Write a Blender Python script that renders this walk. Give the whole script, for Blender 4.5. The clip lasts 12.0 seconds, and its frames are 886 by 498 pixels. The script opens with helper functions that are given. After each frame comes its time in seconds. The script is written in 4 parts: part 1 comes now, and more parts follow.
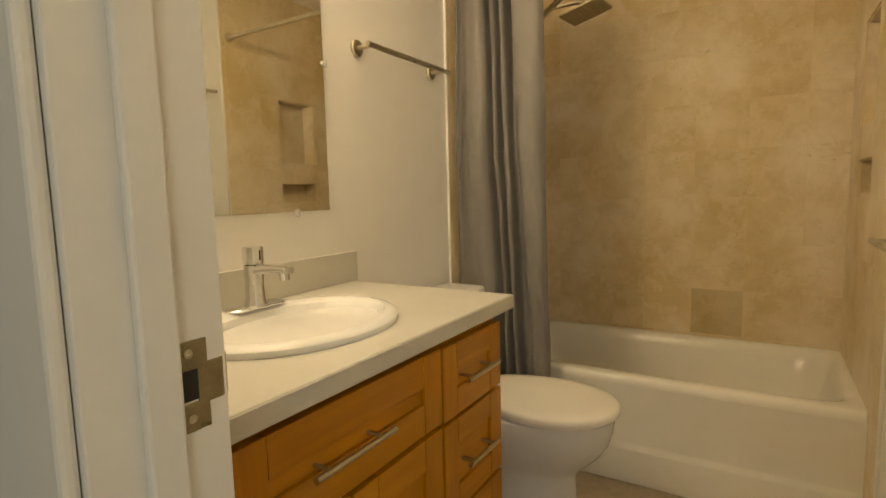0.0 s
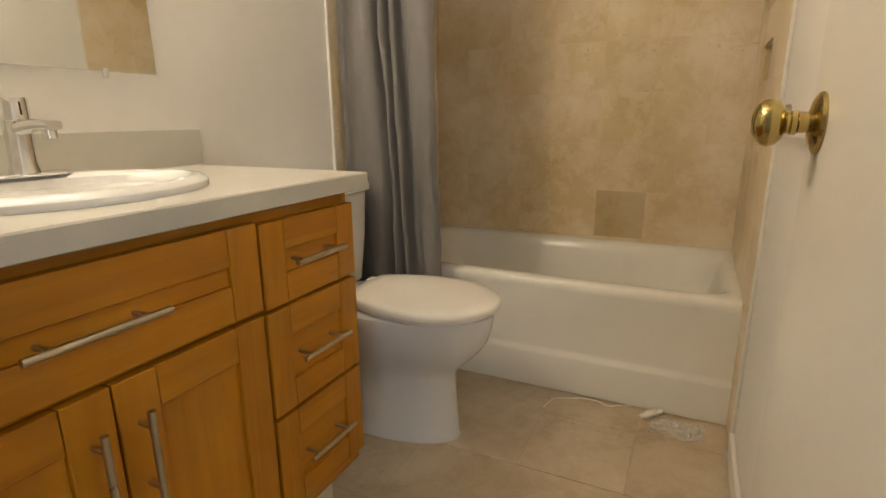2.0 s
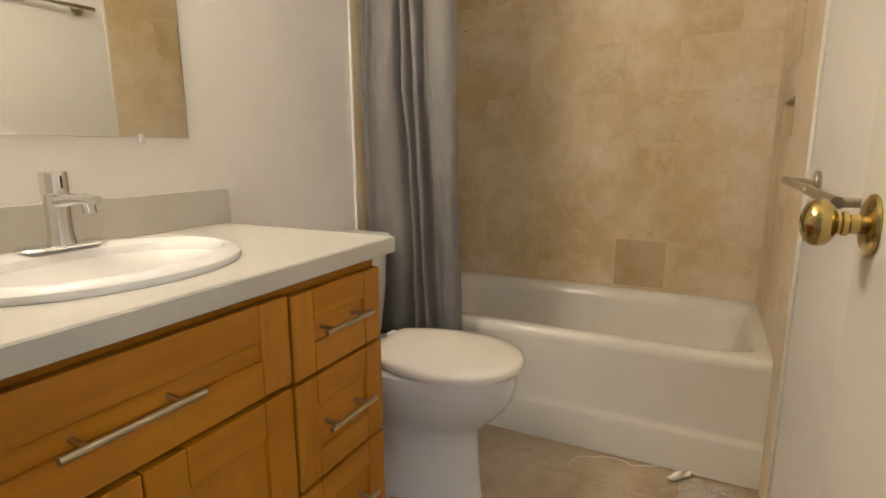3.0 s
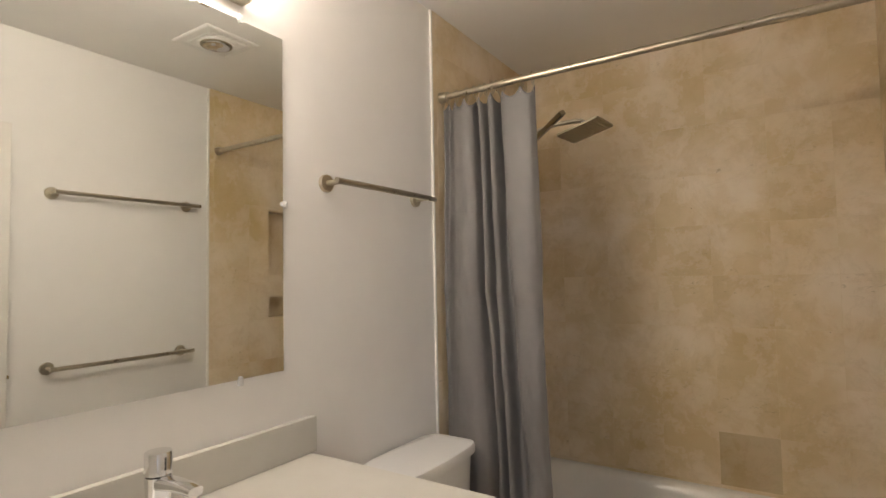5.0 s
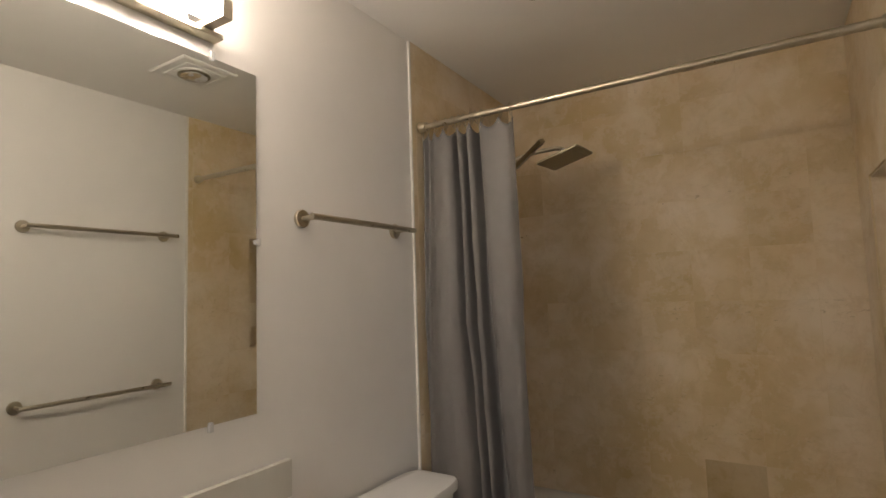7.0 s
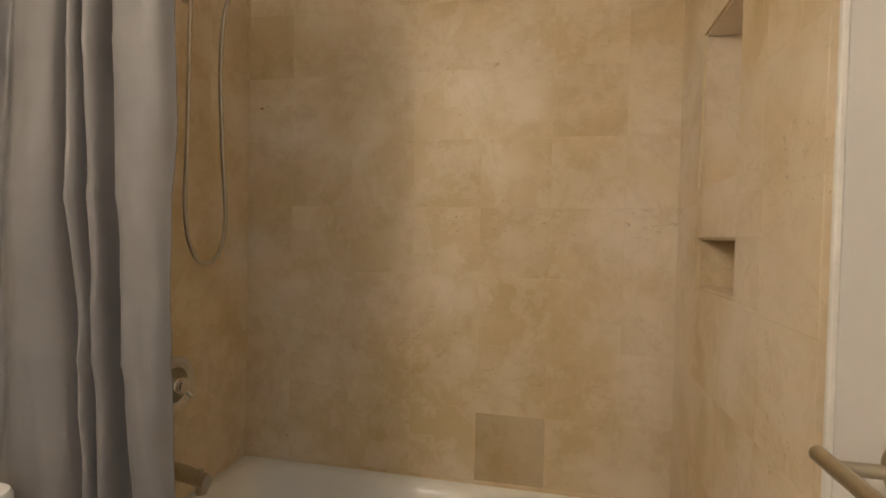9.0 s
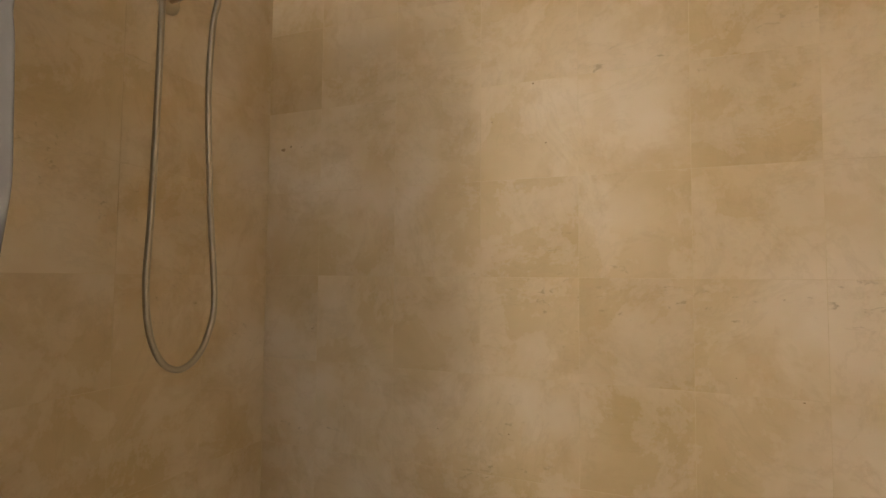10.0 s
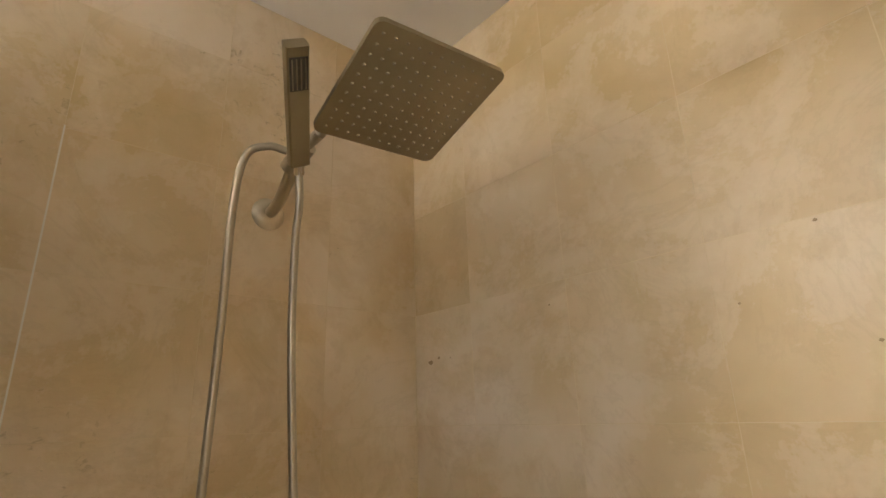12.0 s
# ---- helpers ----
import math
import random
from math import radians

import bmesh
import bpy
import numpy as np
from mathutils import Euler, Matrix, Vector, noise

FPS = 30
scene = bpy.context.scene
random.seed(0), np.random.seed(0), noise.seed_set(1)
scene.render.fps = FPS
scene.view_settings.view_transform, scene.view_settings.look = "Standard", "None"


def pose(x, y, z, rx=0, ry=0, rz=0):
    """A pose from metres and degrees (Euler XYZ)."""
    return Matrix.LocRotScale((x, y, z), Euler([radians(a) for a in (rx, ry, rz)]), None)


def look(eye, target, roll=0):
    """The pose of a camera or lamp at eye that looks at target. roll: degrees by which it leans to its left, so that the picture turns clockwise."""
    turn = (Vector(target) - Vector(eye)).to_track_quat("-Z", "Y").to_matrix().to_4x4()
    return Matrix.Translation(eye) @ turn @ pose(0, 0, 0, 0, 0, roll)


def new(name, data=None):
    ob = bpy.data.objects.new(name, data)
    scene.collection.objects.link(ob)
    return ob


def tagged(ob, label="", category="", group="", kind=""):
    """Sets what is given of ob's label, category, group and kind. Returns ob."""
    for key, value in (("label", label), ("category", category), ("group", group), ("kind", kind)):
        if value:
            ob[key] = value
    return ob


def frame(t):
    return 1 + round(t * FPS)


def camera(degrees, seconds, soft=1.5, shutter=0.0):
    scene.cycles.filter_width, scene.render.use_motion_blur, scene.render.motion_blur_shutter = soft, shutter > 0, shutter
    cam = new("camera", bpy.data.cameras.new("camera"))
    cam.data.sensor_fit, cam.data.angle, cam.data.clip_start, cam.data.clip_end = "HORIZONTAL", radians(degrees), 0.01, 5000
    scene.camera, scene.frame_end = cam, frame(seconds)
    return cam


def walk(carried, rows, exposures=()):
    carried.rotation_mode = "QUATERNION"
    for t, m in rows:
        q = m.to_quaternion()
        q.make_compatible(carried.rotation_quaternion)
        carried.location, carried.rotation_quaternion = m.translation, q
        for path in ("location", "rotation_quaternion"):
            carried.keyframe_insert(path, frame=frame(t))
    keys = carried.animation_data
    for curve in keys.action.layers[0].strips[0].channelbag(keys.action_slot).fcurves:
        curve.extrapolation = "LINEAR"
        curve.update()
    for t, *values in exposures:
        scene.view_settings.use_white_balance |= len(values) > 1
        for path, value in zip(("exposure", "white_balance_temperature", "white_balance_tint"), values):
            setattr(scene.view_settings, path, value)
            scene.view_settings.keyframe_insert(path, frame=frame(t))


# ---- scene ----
PATH = [
    (0, 1.141, -2.070, 1.189, 31.39, -6.09, 1.42),
    (0.5, 1.141, -1.976, 1.165, 28.74, -6.43, 1.02),
    (1, 1.190, -1.900, 1.141, 26.98, -8.69, 0.65),
    (1.5, 1.247, -1.833, 1.079, 26.05, -11.88, 0.94),
    (2, 1.270, -1.827, 1.038, 25.57, -14.24, 0.44),
    (2.5, 1.253, -1.820, 1.043, 25.49, -13.47, 0.14),
    (3, 1.225, -1.824, 1.113, 26.75, -10.76, 0.33),
    (3.5, 1.191, -1.832, 1.190, 28.09, -7.15, 0.45),
    (3.7, 1.174, -1.828, 1.210, 28.51, -5.49, 0.60),
    (5.5, 1.102, -1.804, 1.454, 34.77, 5.34, 1.60),
    (6, 1.108, -1.805, 1.488, 35.75, 7.38, 2.23),
    (6.5, 1.112, -1.803, 1.492, 35.60, 7.66, 2.15),
    (7, 1.125, -1.776, 1.441, 31.70, 4.66, 1.84),
    (7.2, 1.130, -1.735, 1.392, 28.94, 3.49, 1.58),
    (8.8, 1.104, -1.054, 1.262, 12.15, -1.85, -1.14),
    (9, 1.111, -0.928, 1.267, 12.71, -1.41, -1.22),
    (9.5, 1.081, -0.679, 1.332, 15.78, -0.41, -1.15),
    (10, 0.997, -0.404, 1.362, 21.65, 3.06, -0.48),
    (10.5, 0.971, -0.249, 1.468, 28.41, 5.99, 0.99),
    (11, 0.928, -0.145, 1.529, 35.81, 11.84, 2.31),
    (11.5, 0.897, -0.031, 1.603, 43.30, 15.98, 2.46),
    (12, 0.896, 0.069, 1.606, 49.46, 17.69, 1.71),
]
cam = camera(80.75, 12.0)
walk(cam, [(t, pose(x, y, z, 90 + p, r, w)) for t, x, y, z, w, p, r in PATH],
     exposures=[(0, -0.22, 10300, 8), (1.0, -0.14, 8500, 9), (2.0, 0.03, 7500, 11), (2.5, 0.07, 7300, 12), (3.5, 0.12, 6700, 13), (5.5, -0.32, 6400, 15), (6.0, -0.47, 6400, 15), (7.0, -0.73, 6650, 15),
                (7.3, -0.65, 6700, 15), (8.8, -0.05, 6800, 15), (9.5, 0.03, 6900, 15), (10.5, 0.27, 6500, 14), (12, 0.5, 6200, 12)])

# ---- world and light ----
world = bpy.data.worlds.new("world")
scene.world = world
world.use_nodes = True
wn = world.node_tree.nodes
sky = wn.new("ShaderNodeTexSky")
sky.sky_type, sky.sun_disc, sky.sun_elevation, sky.sun_rotation = "NISHITA", False, radians(35), radians(200)
wn["Background"].inputs["Strength"].default_value = 0.1
world.node_tree.links.new(sky.outputs["Color"], wn["Background"].inputs["Color"])

SHADE_GLOW = 256.0        # the four lit glass shades over the mirror
HALL_DAY = 10.5           # daylight in the window of the hall behind the camera
LAMP_TINT = (1.0, 0.885, 0.75)

hall_day = bpy.data.lights.new("hall_daylight", "AREA")
hall_day.shape, hall_day.size, hall_day.size_y = "RECTANGLE", 0.8, 1.1
hall_day.energy, hall_day.color = HALL_DAY, (0.75, 0.86, 1.0)
new("hall_daylight", hall_day).matrix_world = look((1.9, -3.36, 1.5), (0.8, -1.8, 1.2))

# ---- plan ----
W, BACK, CEIL = 1.463, 0.765, 2.42       # width of the room, tiled back wall, ceiling
FRONT, OUTER = -1.776, -1.896           # the two faces of the wall with the door
TILE = 0.2245                           # wall tile
TUB = 0.450                             # height of the tub's rim
EDGE = -0.155                           # where the wall tiles begin


# ---- helpers for meshes ----
ORG = {}


def box(bm, x0, x1, y0, y1, z0, z1, bevel=0.0, seg=2):
    r = bmesh.ops.create_cube(bm, size=1.0)
    vs = r["verts"]
    for v in vs:
        v.co = Vector((x0 if v.co.x < 0 else x1, y0 if v.co.y < 0 else y1, z0 if v.co.z < 0 else z1))
    if bevel:
        es = list({e for v in vs for e in v.link_edges})
        bmesh.ops.bevel(bm, geom=es, offset=bevel, segments=seg, profile=0.5, affect="EDGES")
    return bm


def rod(bm, a, b, r, seg=16, r2=None):
    a, b = Vector(a), Vector(b)
    m = Matrix.Translation((a + b) / 2) @ (b - a).to_track_quat("Z", "Y").to_matrix().to_4x4()
    bmesh.ops.create_cone(bm, cap_ends=True, segments=seg, radius1=r, radius2=r if r2 is None else r2,
                          depth=(b - a).length, matrix=m)
    return bm


def lathe(bm, profile, m=Matrix(), seg=32):
    """A turned shape: (radius, height) pairs about z, set at m."""
    rings = []
    for r, h in profile:
        rings.append([bm.verts.new(m @ Vector((r * math.cos(2 * math.pi * i / seg), r * math.sin(2 * math.pi * i / seg), h)))
                      for i in range(seg)])
    for a, b in zip(rings, rings[1:]):
        for i in range(seg):
            bm.faces.new((a[i], a[(i + 1) % seg], b[(i + 1) % seg], b[i]))
    bm.faces.new(list(reversed(rings[0])))
    bm.faces.new(rings[-1])
    return bm


def loft(bm, rings, cap0=True, cap1=True):
    rows = [[bm.verts.new(p) for p in ring] for ring in rings]
    n = len(rows[0])
    for a, b in zip(rows, rows[1:]):
        for i in range(n):
            bm.faces.new((a[i], a[(i + 1) % n], b[(i + 1) % n], b[i]))
    if cap0:
        bm.faces.new(list(reversed(rows[0])))
    if cap1:
        bm.faces.new(rows[-1])
    return bm


def smooth_line(pts, n=8):
    """A Catmull-Rom line through points."""
    P = [Vector(p) for p in pts]
    P = [P[0] * 2 - P[1]] + P + [P[-1] * 2 - P[-2]]
    out = []
    for i in range(1, len(P) - 2):
        for k in range(n):
            t = k / n
            a, b, c, d = P[i - 1:i + 3]
            out.append(0.5 * (2 * b + (c - a) * t + (2 * a - 5 * b + 4 * c - d) * t * t + (3 * b - a - 3 * c + d) * t ** 3))
    return out + [P[-2]]


def even(pts, step):
    """The same line with points at even steps."""
    out, left = [pts[0]], step
    for a, b in zip(pts, pts[1:]):
        d = (b - a).length
        pos = left
        while pos <= d:
            out.append(a + (b - a) * (pos / d))
            pos += step
        left = pos - d
    return out


def tube(bm, pts, r, seg=10, ridges=0.0):
    rings = []
    up = Vector((0.93, 0.2, 0.31)).normalized()
    for i, p in enumerate(pts):
        d = (pts[min(i + 1, len(pts) - 1)] - pts[max(i - 1, 0)]).normalized()
        u = d.cross(up).normalized()
        w = d.cross(u)
        rr = r * (1 - ridges * (i % 2))
        rings.append([p + (u * math.cos(2 * math.pi * k / seg) + w * math.sin(2 * math.pi * k / seg)) * rr for k in range(seg)])
    return loft(bm, rings)


def mesh_of(name, bm, material, smooth=False, org=Vector()):
    bmesh.ops.recalc_face_normals(bm, faces=bm.faces)
    bmesh.ops.translate(bm, verts=bm.verts, vec=-org)
    me = bpy.data.meshes.new(name)
    bm.to_mesh(me)
    bm.free()
    if smooth:
        me.polygons.foreach_set("use_smooth", [True] * len(me.polygons))
        me.set_sharp_from_angle(angle=radians(38))
    me.materials.append(material)
    return me


def thing(name, at, label, category, group="", kind=""):
    """An Empty at a thing's base, which will hold its parts."""
    ob = new(name)
    ob.empty_display_size = 0.05
    ob.location = at
    ORG[ob] = Vector(at)
    return tagged(ob, label, category, group, kind)


def solid(name, bm, material, label="", category="", kind="", smooth=False, at=(0, 0, 0), group=""):
    """A thing or a piece of the setting that is one mesh, modelled in world coordinates."""
    ob = new(name, mesh_of(name, bm, material, smooth, Vector(at)))
    ob.location = at
    ORG[ob] = Vector(at)
    return tagged(ob, label, category, group, kind)


def part(name, bm, material, parent, label="", smooth=False, kind=""):
    ob = new(name, mesh_of(name, bm, material, smooth, ORG[parent]))
    ob.parent = parent
    ORG[ob] = ORG[parent]
    return tagged(ob, label, kind=kind)


def bm_apply(bm, m, corner=0.0):
    """Rounds a slab's upright edges by corner, and moves it to m."""
    if corner:
        es = [e for e in bm.edges if abs((e.verts[0].co - e.verts[1].co).normalized().z) > 0.9]
        bmesh.ops.bevel(bm, geom=es, offset=corner, segments=4, profile=0.5, affect="EDGES")
    bmesh.ops.transform(bm, matrix=m, verts=bm.verts)
    return bm


B = bmesh.new

# ---- materials ----


def material(name, rough=0.5, metal=0.0, coat=0.0):
    m = bpy.data.materials.new(name)
    m.use_nodes = True
    b = m.node_tree.nodes["Principled BSDF"]
    b.inputs["Roughness"].default_value = rough
    b.inputs["Metallic"].default_value = metal
    b.inputs["Coat Weight"].default_value = coat
    b.inputs["Coat Roughness"].default_value = 0.08
    return m, m.node_tree.nodes, m.node_tree.links, b


def ramp(n, *stops):
    r = n.new("ShaderNodeValToRGB")
    while len(r.color_ramp.elements) < len(stops):
        r.color_ramp.elements.new(0.5)
    for e, (p, c) in zip(r.color_ramp.elements, stops):
        e.position, e.color = p, (*c, 1)
    return r


def noise_of(n, l, scale, detail=4.0, rough=0.55, dist=0.0, vec=None):
    t = n.new("ShaderNodeTexNoise")
    t.inputs["Scale"].default_value, t.inputs["Detail"].default_value = scale, detail
    t.inputs["Roughness"].default_value, t.inputs["Distortion"].default_value = rough, dist
    if vec:
        l.new(vec, t.inputs["Vector"])
    return t


def mix(n, l, a, b, fac, mode="MIX"):
    m = n.new("ShaderNodeMix")
    m.data_type, m.blend_type = "RGBA", mode
    for s, x in ((m.inputs[6], a), (m.inputs[7], b)):
        if isinstance(x, tuple):
            s.default_value = (*x, 1)
        else:
            l.new(x, s)
    if isinstance(fac, float):
        m.inputs[0].default_value = fac
    else:
        l.new(fac, m.inputs[0])
    return m.outputs[2]


def bump(n, l, b, height, strength, dist=0.01):
    k = n.new("ShaderNodeBump")
    k.inputs["Strength"].default_value, k.inputs["Distance"].default_value = strength, dist
    l.new(height, k.inputs["Height"])
    l.new(k.outputs["Normal"], b.inputs["Normal"])


def simple(name, colour, rough=0.5, metal=0.0, coat=0.0, vary=0.06, scale=6.0, grain=0.0, gscale=300.0, rvary=0.1):
    """A plain surface with soft unevenness of colour and gloss, and fine relief."""
    m, n, l, b = material(name, rough, metal, coat)
    g = n.new("ShaderNodeNewGeometry")
    t = noise_of(n, l, scale, 5, 0.6, 0.3, g.outputs["Position"])
    lo = tuple(max(0, c * (1 - vary)) for c in colour)
    hi = tuple(min(1, c * (1 + vary)) for c in colour)
    r = ramp(n, (0.3, lo), (0.7, hi))
    l.new(t.outputs["Fac"], r.inputs["Fac"])
    l.new(r.outputs["Color"], b.inputs["Base Color"])
    mr = n.new("ShaderNodeMapRange")
    mr.inputs[1].default_value, mr.inputs[2].default_value = 0.3, 0.7
    mr.inputs[3].default_value, mr.inputs[4].default_value = rough * (1 - rvary), min(1, rough * (1 + rvary))
    l.new(t.outputs["Fac"], mr.inputs[0])
    l.new(mr.outputs[0], b.inputs["Roughness"])
    if grain:
        t2 = noise_of(n, l, gscale, 3, 0.6, 0, g.outputs["Position"])
        bump(n, l, b, t2.outputs["Fac"], grain, 0.002)
    return m


def travertine(name, dark, mid, light, scale=3.2, rough=0.42, spread=0.5):
    """Honed travertine: clouds, faint veins and small pits, a tone of its own for each tile."""
    m, n, l, b = material(name, rough)
    g, o = n.new("ShaderNodeNewGeometry"), n.new("ShaderNodeObjectInfo")
    sh = n.new("ShaderNodeVectorMath")
    sh.operation = "MULTIPLY_ADD"
    cmb = n.new("ShaderNodeCombineXYZ")
    for i in range(3):
        l.new(o.outputs["Random"], cmb.inputs[i])
    l.new(cmb.outputs[0], sh.inputs[0])
    sh.inputs[1].default_value = (0.06, 0.07, 0.09)
    l.new(g.outputs["Position"], sh.inputs[2])
    v = sh.outputs[0]
    clouds = noise_of(n, l, scale, 4, 0.5, 0.25, v)
    r = ramp(n, (0.33, dark), (0.50, mid), (0.67, light))
    l.new(clouds.outputs["Fac"], r.inputs["Fac"])
    patches = noise_of(n, l, scale * 2.6, 14, 0.70, 0.25, v)
    rq = ramp(n, (0.49, (0, 0, 0)), (0.515, (0.26, 0.26, 0.26)), (0.72, (0.6, 0.6, 0.6)))
    l.new(patches.outputs["Fac"], rq.inputs["Fac"])
    c = mix(n, l, r.outputs["Color"], light, rq.outputs["Color"])
    stains = noise_of(n, l, scale * 1.6, 10, 0.7, 0.3, v)
    rt = ramp(n, (0.30, (0.48, 0.48, 0.48)), (0.43, (0.17, 0.17, 0.17)), (0.47, (0, 0, 0)))
    l.new(stains.outputs["Fac"], rt.inputs["Fac"])
    c = mix(n, l, c, tuple(x * y for x, y in zip(dark, (0.92, 0.88, 0.80))), rt.outputs["Color"])
    veins = noise_of(n, l, scale * 1.7, 12, 0.7, 0.9, v)
    rv = ramp(n, (0.475, (0, 0, 0)), (0.495, (0.13, 0.13, 0.13)), (0.520, (0, 0, 0)))
    l.new(veins.outputs["Fac"], rv.inputs["Fac"])
    c = mix(n, l, c, tuple(x * 0.70 for x in dark), rv.outputs["Color"])
    tone = ramp(n, (0.0, (1 - 0.16 * spread, 1 - 0.20 * spread, 1 - 0.26 * spread)), (0.55, (1, 1, 1)), (1.0, (1 + 0.1 * spread,) * 3))
    l.new(o.outputs["Random"], tone.inputs["Fac"])
    c = mix(n, l, c, tone.outputs["Color"], 1.0, "MULTIPLY")
    tilt = n.new("ShaderNodeMapping")
    tilt.inputs["Rotation"].default_value = (0.35, 0.55, 0.35)
    tilt.inputs["Scale"].default_value = (0.55, 1.0, 1.3)
    l.new(v, tilt.inputs["Vector"])
    pits = noise_of(n, l, 44, 6, 0.65, 0.8, tilt.outputs["Vector"])
    rp = ramp(n, (0.60, (0, 0, 0)), (0.66, (0.6, 0.6, 0.6)))
    l.new(pits.outputs["Fac"], rp.inputs["Fac"])
    beds = noise_of(n, l, 3.4, 3, 0.5, 0.4, tilt.outputs["Vector"])
    rb = ramp(n, (0.55, (0, 0, 0)), (0.64, (0.8, 0.8, 0.8)))
    l.new(beds.outputs["Fac"], rb.inputs["Fac"])
    pm = n.new("ShaderNodeMath")
    pm.operation = "MULTIPLY"
    l.new(rp.outputs["Color"], pm.inputs[0])
    l.new(rb.outputs["Color"], pm.inputs[1])
    c = mix(n, l, c, tuple(x * 0.55 for x in dark), pm.outputs[0])
    l.new(c, b.inputs["Base Color"])
    fine = noise_of(n, l, 60, 6, 0.7, 0.5, v)
    bump(n, l, b, fine.outputs["Fac"], 0.15, 0.003)
    mr = n.new("ShaderNodeMapRange")
    mr.inputs[3].default_value, mr.inputs[4].default_value = rough * 0.75, rough * 1.3
    l.new(fine.outputs["Fac"], mr.inputs[0])
    l.new(mr.outputs[0], b.inputs["Roughness"])
    return m


def wood(name, along):
    """Honey-stained wood under satin lacquer; along: the grain's axis."""
    m, n, l, b = material(name, 0.40, 0, 0.05)
    g, o = n.new("ShaderNodeNewGeometry"), n.new("ShaderNodeObjectInfo")
    k = n.new("ShaderNodeVectorMath")
    k.operation = "MULTIPLY"
    l.new(g.outputs["Position"], k.inputs[0])
    s = [26.0, 26.0, 26.0]
    s["xyz".index(along)] = 1.6
    k.inputs[1].default_value = s
    a = n.new("ShaderNodeVectorMath")
    a.operation = "ADD"
    l.new(k.outputs[0], a.inputs[0])
    cmb = n.new("ShaderNodeCombineXYZ")
    mm = n.new("ShaderNodeMath")
    mm.operation = "MULTIPLY"
    l.new(o.outputs["Random"], mm.inputs[0])
    mm.inputs[1].default_value = 40.0
    for i in range(3):
        l.new(mm.outputs[0], cmb.inputs[i])
    l.new(cmb.outputs[0], a.inputs[1])
    t = noise_of(n, l, 1.0, 6, 0.6, 0.6, a.outputs[0])
    r = ramp(n, (0.25, (0.36, 0.130, 0.004)), (0.5, (0.47, 0.188, 0.007)), (0.75, (0.55, 0.238, 0.012)))
    l.new(t.outputs["Fac"], r.inputs["Fac"])
    big = noise_of(n, l, 4.0, 3, 0.5, 0.2, g.outputs["Position"])
    rb = ramp(n, (0.3, (0.88, 0.86, 0.82)), (0.7, (1.06, 1.06, 1.06)))
    l.new(big.outputs["Fac"], rb.inputs["Fac"])
    l.new(mix(n, l, r.outputs["Color"], rb.outputs["Color"], 1.0, "MULTIPLY"), b.inputs["Base Color"])
    bump(n, l, b, t.outputs["Fac"], 0.05, 0.002)
    return m


def quartz(name):
    """Off-white engineered stone with fine specks."""
    m, n, l, b = material(name, 0.28)
    g = n.new("ShaderNodeNewGeometry")
    t = noise_of(n, l, 5, 5, 0.6, 0.2, g.outputs["Position"])
    r = ramp(n, (0.3, (0.535, 0.52, 0.47)), (0.7, (0.59, 0.575, 0.525)))
    l.new(t.outputs["Fac"], r.inputs["Fac"])
    v = n.new("ShaderNodeTexVoronoi")
    v.inputs["Scale"].default_value = 130
    l.new(g.outputs["Position"], v.inputs["Vector"])
    rs = ramp(n, (0.0, (1, 1, 1)), (0.14, (0, 0, 0)))
    l.new(v.outputs["Distance"], rs.inputs["Fac"])
    sel = n.new("ShaderNodeMath")
    sel.operation = "MULTIPLY"
    l.new(rs.outputs["Color"], sel.inputs[0])
    sep = n.new("ShaderNodeSeparateColor")
    l.new(v.outputs["Color"], sep.inputs[0])
    gt = n.new("ShaderNodeMath")
    gt.operation = "GREATER_THAN"
    gt.inputs[1].default_value = 0.86
    l.new(sep.outputs[0], gt.inputs[0])
    l.new(gt.outputs[0], sel.inputs[1])
    l.new(mix(n, l, r.outputs["Color"], (0.36, 0.33, 0.29), sel.outputs[0]), b.inputs["Base Color"])
    return m


def glow(name, colour, strength):
    m, n, l, b = material(name, 0.3)
    b.inputs["Base Color"].default_value = (0.9, 0.9, 0.88, 1)
    b.inputs["Emission Color"].default_value = (*colour, 1)
    b.inputs["Emission Strength"].default_value = strength
    b.inputs["Alpha"].default_value = 0.15       # thin frosted glass, light passes through
    return m


M_WALL = simple("wall_paint", (0.80, 0.785, 0.755), 0.42, vary=0.03, scale=2.2, grain=0.16, gscale=90)
M_CEIL = simple("ceiling_paint", (0.87, 0.85, 0.81), 0.6, vary=0.03, scale=1.5, grain=0.12, gscale=120)
M_TRIM = simple("trim_enamel", (0.80, 0.78, 0.73), 0.32, vary=0.03, scale=5, grain=0.05, gscale=60)
M_DOOR = simple("door_enamel", (0.74, 0.715, 0.66), 0.36, vary=0.03, scale=3, grain=0.06, gscale=70)
M_TILE = travertine("wall_travertine", (0.585, 0.444, 0.226), (0.70, 0.564, 0.360), (0.81, 0.702, 0.556), scale=2.4, spread=0.14)
M_TILE_DARK = travertine("dark_travertine", (0.49, 0.372, 0.195), (0.57, 0.45, 0.27), (0.65, 0.54, 0.365))
# the wall's stone with the curtain's shadow mixed into its colour
M_TILE_SHADOW = travertine("shadowed_travertine", (0.50, 0.365, 0.18), (0.60, 0.46, 0.26), (0.69, 0.57, 0.38))
M_GROUT = simple("tile_grout", (0.70, 0.585, 0.375), 0.8, vary=0.12, scale=9, grain=0.3, gscale=200)
M_FLOOR = travertine("floor_stone", (0.42, 0.33, 0.225), (0.52, 0.42, 0.295), (0.62, 0.52, 0.39), 4.0, 0.38, 0.35)
